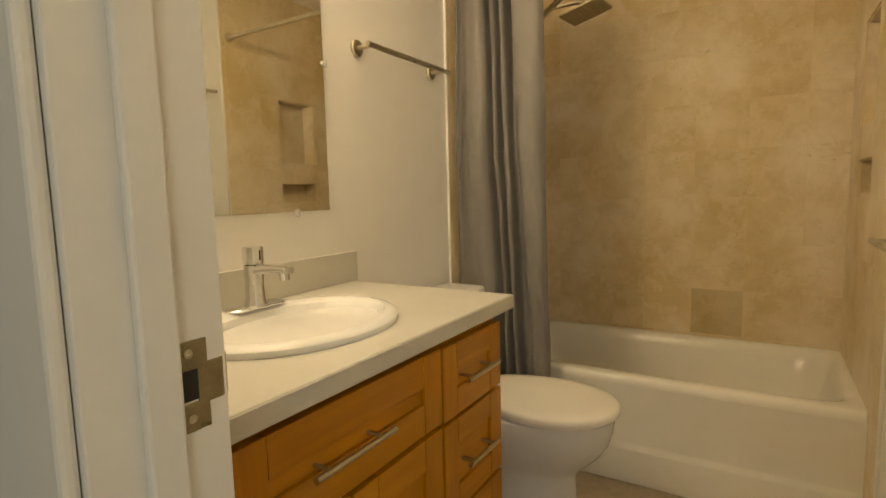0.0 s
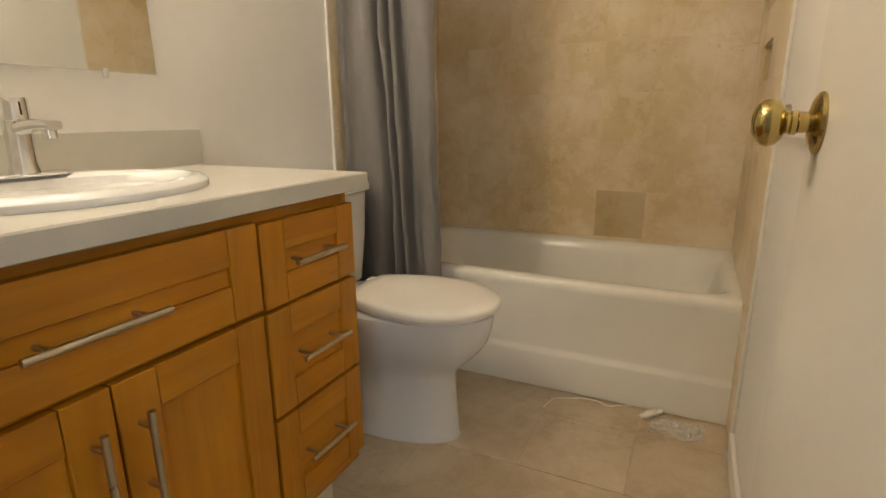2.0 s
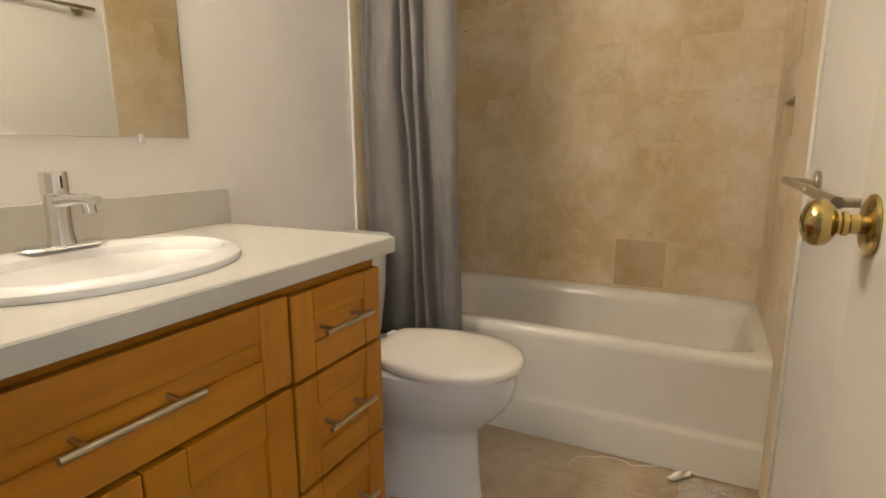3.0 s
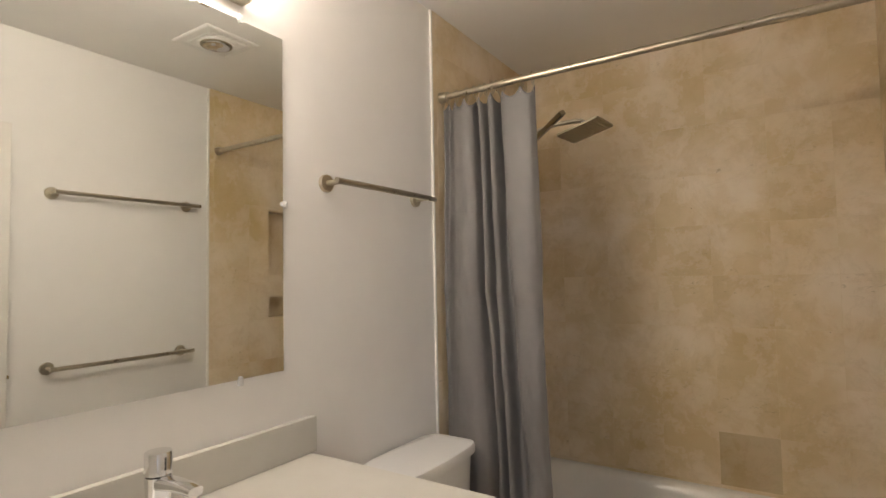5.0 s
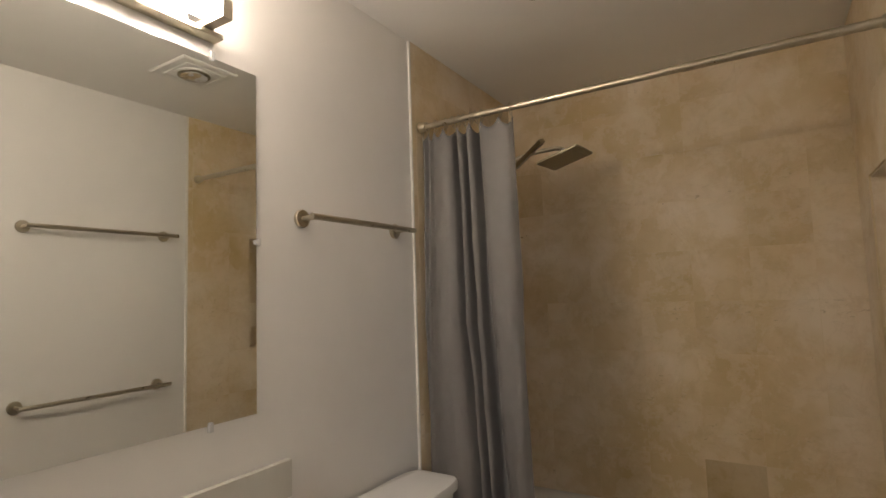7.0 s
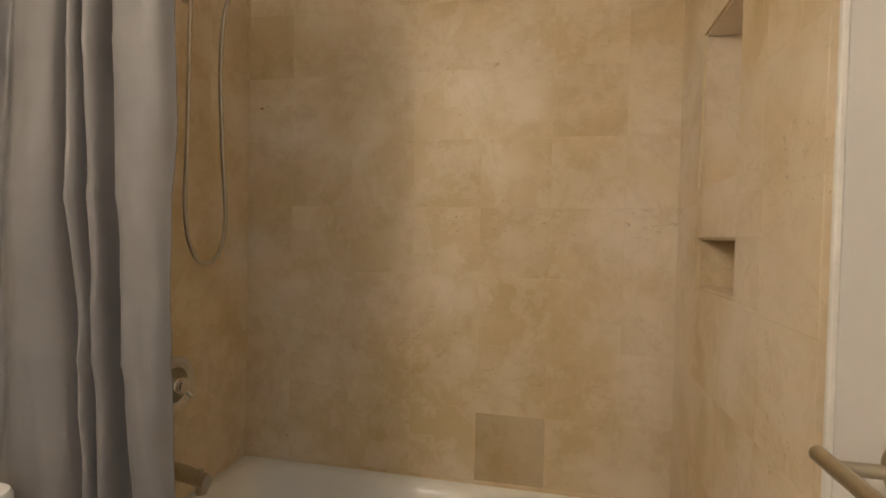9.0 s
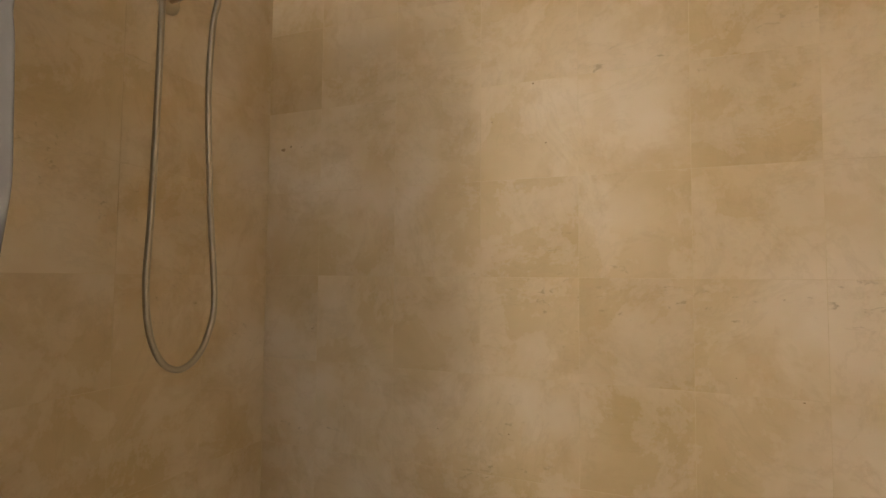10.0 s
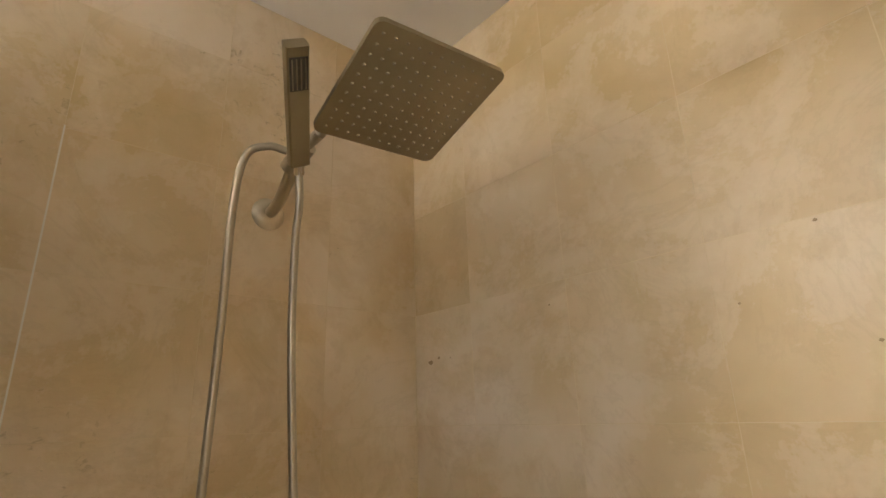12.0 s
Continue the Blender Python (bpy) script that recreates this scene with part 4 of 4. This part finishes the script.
part("reflector_bulb", lathe(B(), [(0.055, 0.0105), (0.054, 0.022), (0.047, 0.018), (0.032, 0.0135), (0.018, 0.0115), (0.012, 0.014), (0.004, 0.015)], vmx, 40), M_CHROME, vent, "silvered reflector bulb", True)

spr = thing("fire_sprinkler", (0.588, -0.335, CEIL), "small ceiling fire sprinkler with a white cup", "sprinkler")
sm = Matrix.Translation((0.588, -0.335, CEIL)) @ Euler((radians(180), 0, 0)).to_matrix().to_4x4()
part("escutcheon", lathe(B(), [(0.036, 0.0), (0.036, 0.003), (0.026, 0.012), (0.020, 0.020), (0.018, 0.021)], sm, 32), M_CHROME, spr, smooth=True)
part("cup", lathe(B(), [(0.018, 0.020), (0.024, 0.027), (0.024, 0.046), (0.017, 0.056), (0.008, 0.058)], sm, 28), M_WHITE, spr, "white sprinkler cup", True)
part("stem", lathe(B(), [(0.007, 0.057), (0.0075, 0.074), (0.005, 0.080), (0.004, 0.100)], sm, 18), M_OLDBRASS, spr, smooth=True)
part("deflector", lathe(B(), [(0.004, 0.099), (0.012, 0.102), (0.013, 0.104), (0.003, 0.105)], sm, 20), M_OLDBRASS, spr, smooth=True)

# ---- litter by the tub ----
th = [(0.858, -0.128, 0.003), (0.868, -0.085, 0.004), (0.884, -0.052, 0.005), (0.925, -0.030, 0.003), (0.975, -0.012, 0.006), (1.030, -0.006, 0.004), (1.068, -0.022, 0.003), (1.108, -0.004, 0.005), (1.148, 0.014, 0.003)]
solid("loose_thread", tube(B(), smooth_line(th, 8), 0.0024, 7), M_LINT, "loose white thread on the stone floor", "thread", smooth=True, at=(1.0, -0.08, 0.0))
bm = B()
rng = random.Random(5)
bmesh.ops.create_icosphere(bm, subdivisions=3, radius=1.0)
for v in bm.verts:
    k = 0.75 + 0.55 * noise.noise(v.co * 2.3 + Vector((4, 1, 2)))
    v.co = Vector((1.222 + v.co.x * 0.040 * k - v.co.y * 0.008, -0.024 + v.co.y * 0.012 * k + v.co.x * 0.040, max(0.001, 0.014 + v.co.z * 0.016 * k)))
solid("crumpled_tissue", bm, M_LINT, "small crumpled white tissue on the floor", "tissue", smooth=True, at=(1.222, -0.024, 0.0))
bm = B()
N = 26
g2 = []
for j in range(N):
    row = []
    for i in range(N):
        a, b2 = i / (N - 1) - 0.5, j / (N - 1) - 0.5
        rr = math.hypot(a, b2)
        z = 0.003 + 0.030 * max(0, 0.5 - rr) * abs(noise.noise((a * 7, b2 * 7, 2.2))) * 2 + 0.010 * abs(noise.noise((a * 16, b2 * 16, 5.0))) * (1 if rr < 0.48 else 0.3)
        row.append(bm.verts.new((1.304 + a * 0.170 + 0.02 * noise.noise((b2 * 3, 1, 1)), -0.076 + b2 * 0.110 + 0.02 * noise.noise((a * 3, 4, 1)), z)))
    g2.append(row)
for a, b2 in zip(g2, g2[1:]):
    for i in range(N - 1):
        bm.faces.new((a[i], a[i + 1], b2[i + 1], b2[i]))
solid("plastic_film", bm, M_FILM, "crumpled clear plastic film on the floor", "plastic film", at=(1.304, -0.076, 0.0))

# ---- tiles ----
JOINT, THICK = 0.0008, 0.006
SHARED = {}


def split(rect, hole):
    """The pieces of a rectangle that a hole leaves."""
    a0, a1, b0, b1 = rect
    h0, h1, k0, k1 = hole
    if h0 >= a1 or h1 <= a0 or k0 >= b1 or k1 <= b0:
        return [rect]
    out = []
    if k1 < b1:
        out.append((a0, a1, k1, b1))
    if k0 > b0:
        out.append((a0, a1, b0, k0))
    m0, m1 = max(b0, k0), min(b1, k1)
    if h0 > a0:
        out.append((a0, h0, m0, m1))
    if h1 < a1:
        out.append((h1, a1, m0, m1))
    return out


def tile(parent, axis, face, way, rect, mat, joint=JOINT, thick=THICK):
    """One tile: rect on the wall's own axes; its face looks along way on axis."""
    a0, a1, b0, b1 = rect
    wa, wb = round(a1 - a0 - joint, 4), round(b1 - b0 - joint, 4)
    if wa < 0.008 or wb < 0.008:
        return
    key = (axis, way, wa, wb, mat.name, thick)
    if key not in SHARED:
        bm = B()
        c = 0.0003
        pts = []
        for s, h in ((0, 0), (0, thick - c), (c, thick)):
            pts.append([(-wa / 2 + s, -wb / 2 + s, h), (wa / 2 - s, -wb / 2 + s, h), (wa / 2 - s, wb / 2 - s, h), (-wa / 2 + s, wb / 2 - s, h)])
        put = {"x": lambda p: (p[2] * way, p[0], p[1]), "y": lambda p: (p[0], p[2] * way, p[1]), "z": lambda p: (p[0], p[1], p[2] * way)}[axis]
        loft(bm, [[put(p) for p in ring] for ring in pts], False, True)
        SHARED[key] = mesh_of("tile", bm, mat)
    ob = new("tile", SHARED[key])
    ca, cb = (a0 + a1) / 2, (b0 + b1) / 2
    ob.location = {"x": (face, ca, cb), "y": (ca, face, cb), "z": (ca, cb, face)}[axis]
    ob.location += Vector([rng.uniform(-0.00015, 0.00015) if "xyz"[i] == axis else 0 for i in range(3)])
    ob.parent = parent


def lines(start, stop, at, step):
    """Joint lines from start to stop on a grid through at."""
    k = math.ceil((start - at) / step - 1e-6)
    out = [start]
    while at + k * step < stop - 1e-6:
        if at + k * step > start + 1e-6:
            out.append(at + k * step)
        k += 1
    return out + [stop]


def tiled(parent, axis, face, way, al, bl, holes=(), dark=()):
    for a0, a1 in zip(al, al[1:]):
        for b0, b1 in zip(bl, bl[1:]):
            pieces = [(a0, a1, b0, b1)]
            for h in holes:
                pieces = [q for p in pieces for q in split(p, h)]
            other = [m for da, db, m in dark if a0 - 0.02 < da < a1 and b0 - 0.02 < db < b1]
            for p in pieces:
                tile(parent, axis, face, way, p, other[0] if other else M_TILE)


ZL = lines(TUB + 0.002, CEIL - 0.001, 0.689, TILE)
north = bpy.data.objects["wall_north"]
west_t = solid("tile_bed_west", box(B(), 0.0005, 0.0071, EDGE, BACK - 0.0058, 0, CEIL), M_GROUT, "stone tiled end wall with the shower", "tiled wall", "structure")
bm = B()
box(bm, W - 0.0071, W - 0.0005, EDGE, NY0, 0, CEIL)
box(bm, W - 0.0071, W - 0.0005, NY1, BACK - 0.0058, 0, CEIL)
for z0, z1 in ((0, 1.148), (1.277, 1.40), (1.794, CEIL)):
    box(bm, W - 0.0071, W - 0.0005, NY0, NY1, z0, z1)
east_t = solid("tile_bed_east", bm, M_GROUT, "stone tiled end wall with two niches", "tiled wall", "structure")
# the darker corner tile at z 1.93 paints in the shadow of the curtain
tiled(north, "y", BACK - 0.0002, -1, lines(0.007, W - 0.007, 0.853 - 3 * TILE, TILE), ZL, dark=((0.95, 0.58, M_TILE_DARK), (0.06, 1.93, M_TILE_SHADOW)))
YL = lines(EDGE, BACK - 0.007, 0.095, TILE)
tiled(west_t, "x", 0.0015, 1, YL, ZL)
tiled(west_t, "x", 0.0015, 1, [EDGE, -0.002], lines(0.002, TUB + 0.002, 0.689 - TILE * 3, TILE))
tiled(east_t, "x", W - 0.0015, -1, YL, ZL, holes=[(NY0, NY1, 1.148, 1.277), (NY0, NY1, 1.40, 1.794)])
tiled(east_t, "x", W - 0.0015, -1, [EDGE, -0.002], lines(0.002, TUB + 0.002, 0.689 - TILE * 3, TILE))
for z0, z1 in ((1.148, 1.277), (1.40, 1.794)):
    d0, d1 = W - 0.001, W + 0.090
    tile(east_t, "x", W + 0.094, -1, (NY0, NY1, z0, z1), M_TILE)
    tile(east_t, "y", NY0, 1, (d0, d1, z0, z1), M_TILE)
    tile(east_t, "y", NY1, -1, (d0, d1, z0, z1), M_TILE)
    tile(east_t, "z", z0, 1, (d0, d1, NY0 + 0.006, NY1 - 0.006), M_TILE)
    tile(east_t, "z", z1, -1, (d0, d1, NY0 + 0.006, NY1 - 0.006), M_TILE)
flo = bpy.data.objects["floor"]
FT = 0.3165
for a0, a1 in zip(lines(0.004, W - 0.004, 0.547, FT), lines(0.004, W - 0.004, 0.547, FT)[1:]):
    for b0, b1 in zip(lines(OUTER + 0.002, 0.03, -0.478, FT), lines(OUTER + 0.002, 0.03, -0.478, FT)[1:]):
        for p in split((a0, a1, b0, b1), (-1, DOOR_L - 0.02, -9, FRONT)):
            for q in split(p, (DOOR_R + 0.02, 9, -9, FRONT)):
                tile(flo, "z", -0.0024, 1, q, M_FLOOR, 0.0018, 0.0024)

# a joint filled with whiter grout, and chips in the stone
part("grout_line", box(B(), 0.0066, 0.0079, 0.0938, 0.0962, 1.470, 2.040), M_CAULK, west_t, "thin line of white grout")


def chip(x, z, r, seed):
    bm = B()
    vs = [bm.verts.new((x + r * (0.7 + 0.6 * noise.noise((k * 0.9, seed, 1))) * math.cos(k * math.pi / 6), BACK - 0.0067,
                        z + 0.75 * r * (0.7 + 0.6 * noise.noise((k * 0.9, seed, 5))) * math.sin(k * math.pi / 6))) for k in range(12)]
    f = bm.faces.new(vs)
    bmesh.ops.extrude_face_region(bm, geom=[f])
    for v in vs:
        v.co.y += 0.0012
    part("chip", bm, M_CHIP, north, "small brown chip in the stone")


for k, (x, z, r) in enumerate(((0.057, 1.709, 0.0075), (0.082, 1.716, 0.004), (0.117, 1.713, 0.003), (0.698, 1.010, 0.004), (0.525, 1.004, 0.003), (0.267, 1.030, 0.003),
                               (1.150, 1.170, 0.003), (1.261, 1.133, 0.004), (0.368, 1.775, 0.003), (0.656, 1.726, 0.004), (0.782, 1.666, 0.005), (0.753, 1.806, 0.005))):
    chip(x, z, r * (1.2 if k < 2 else 0.7), k * 3.1)
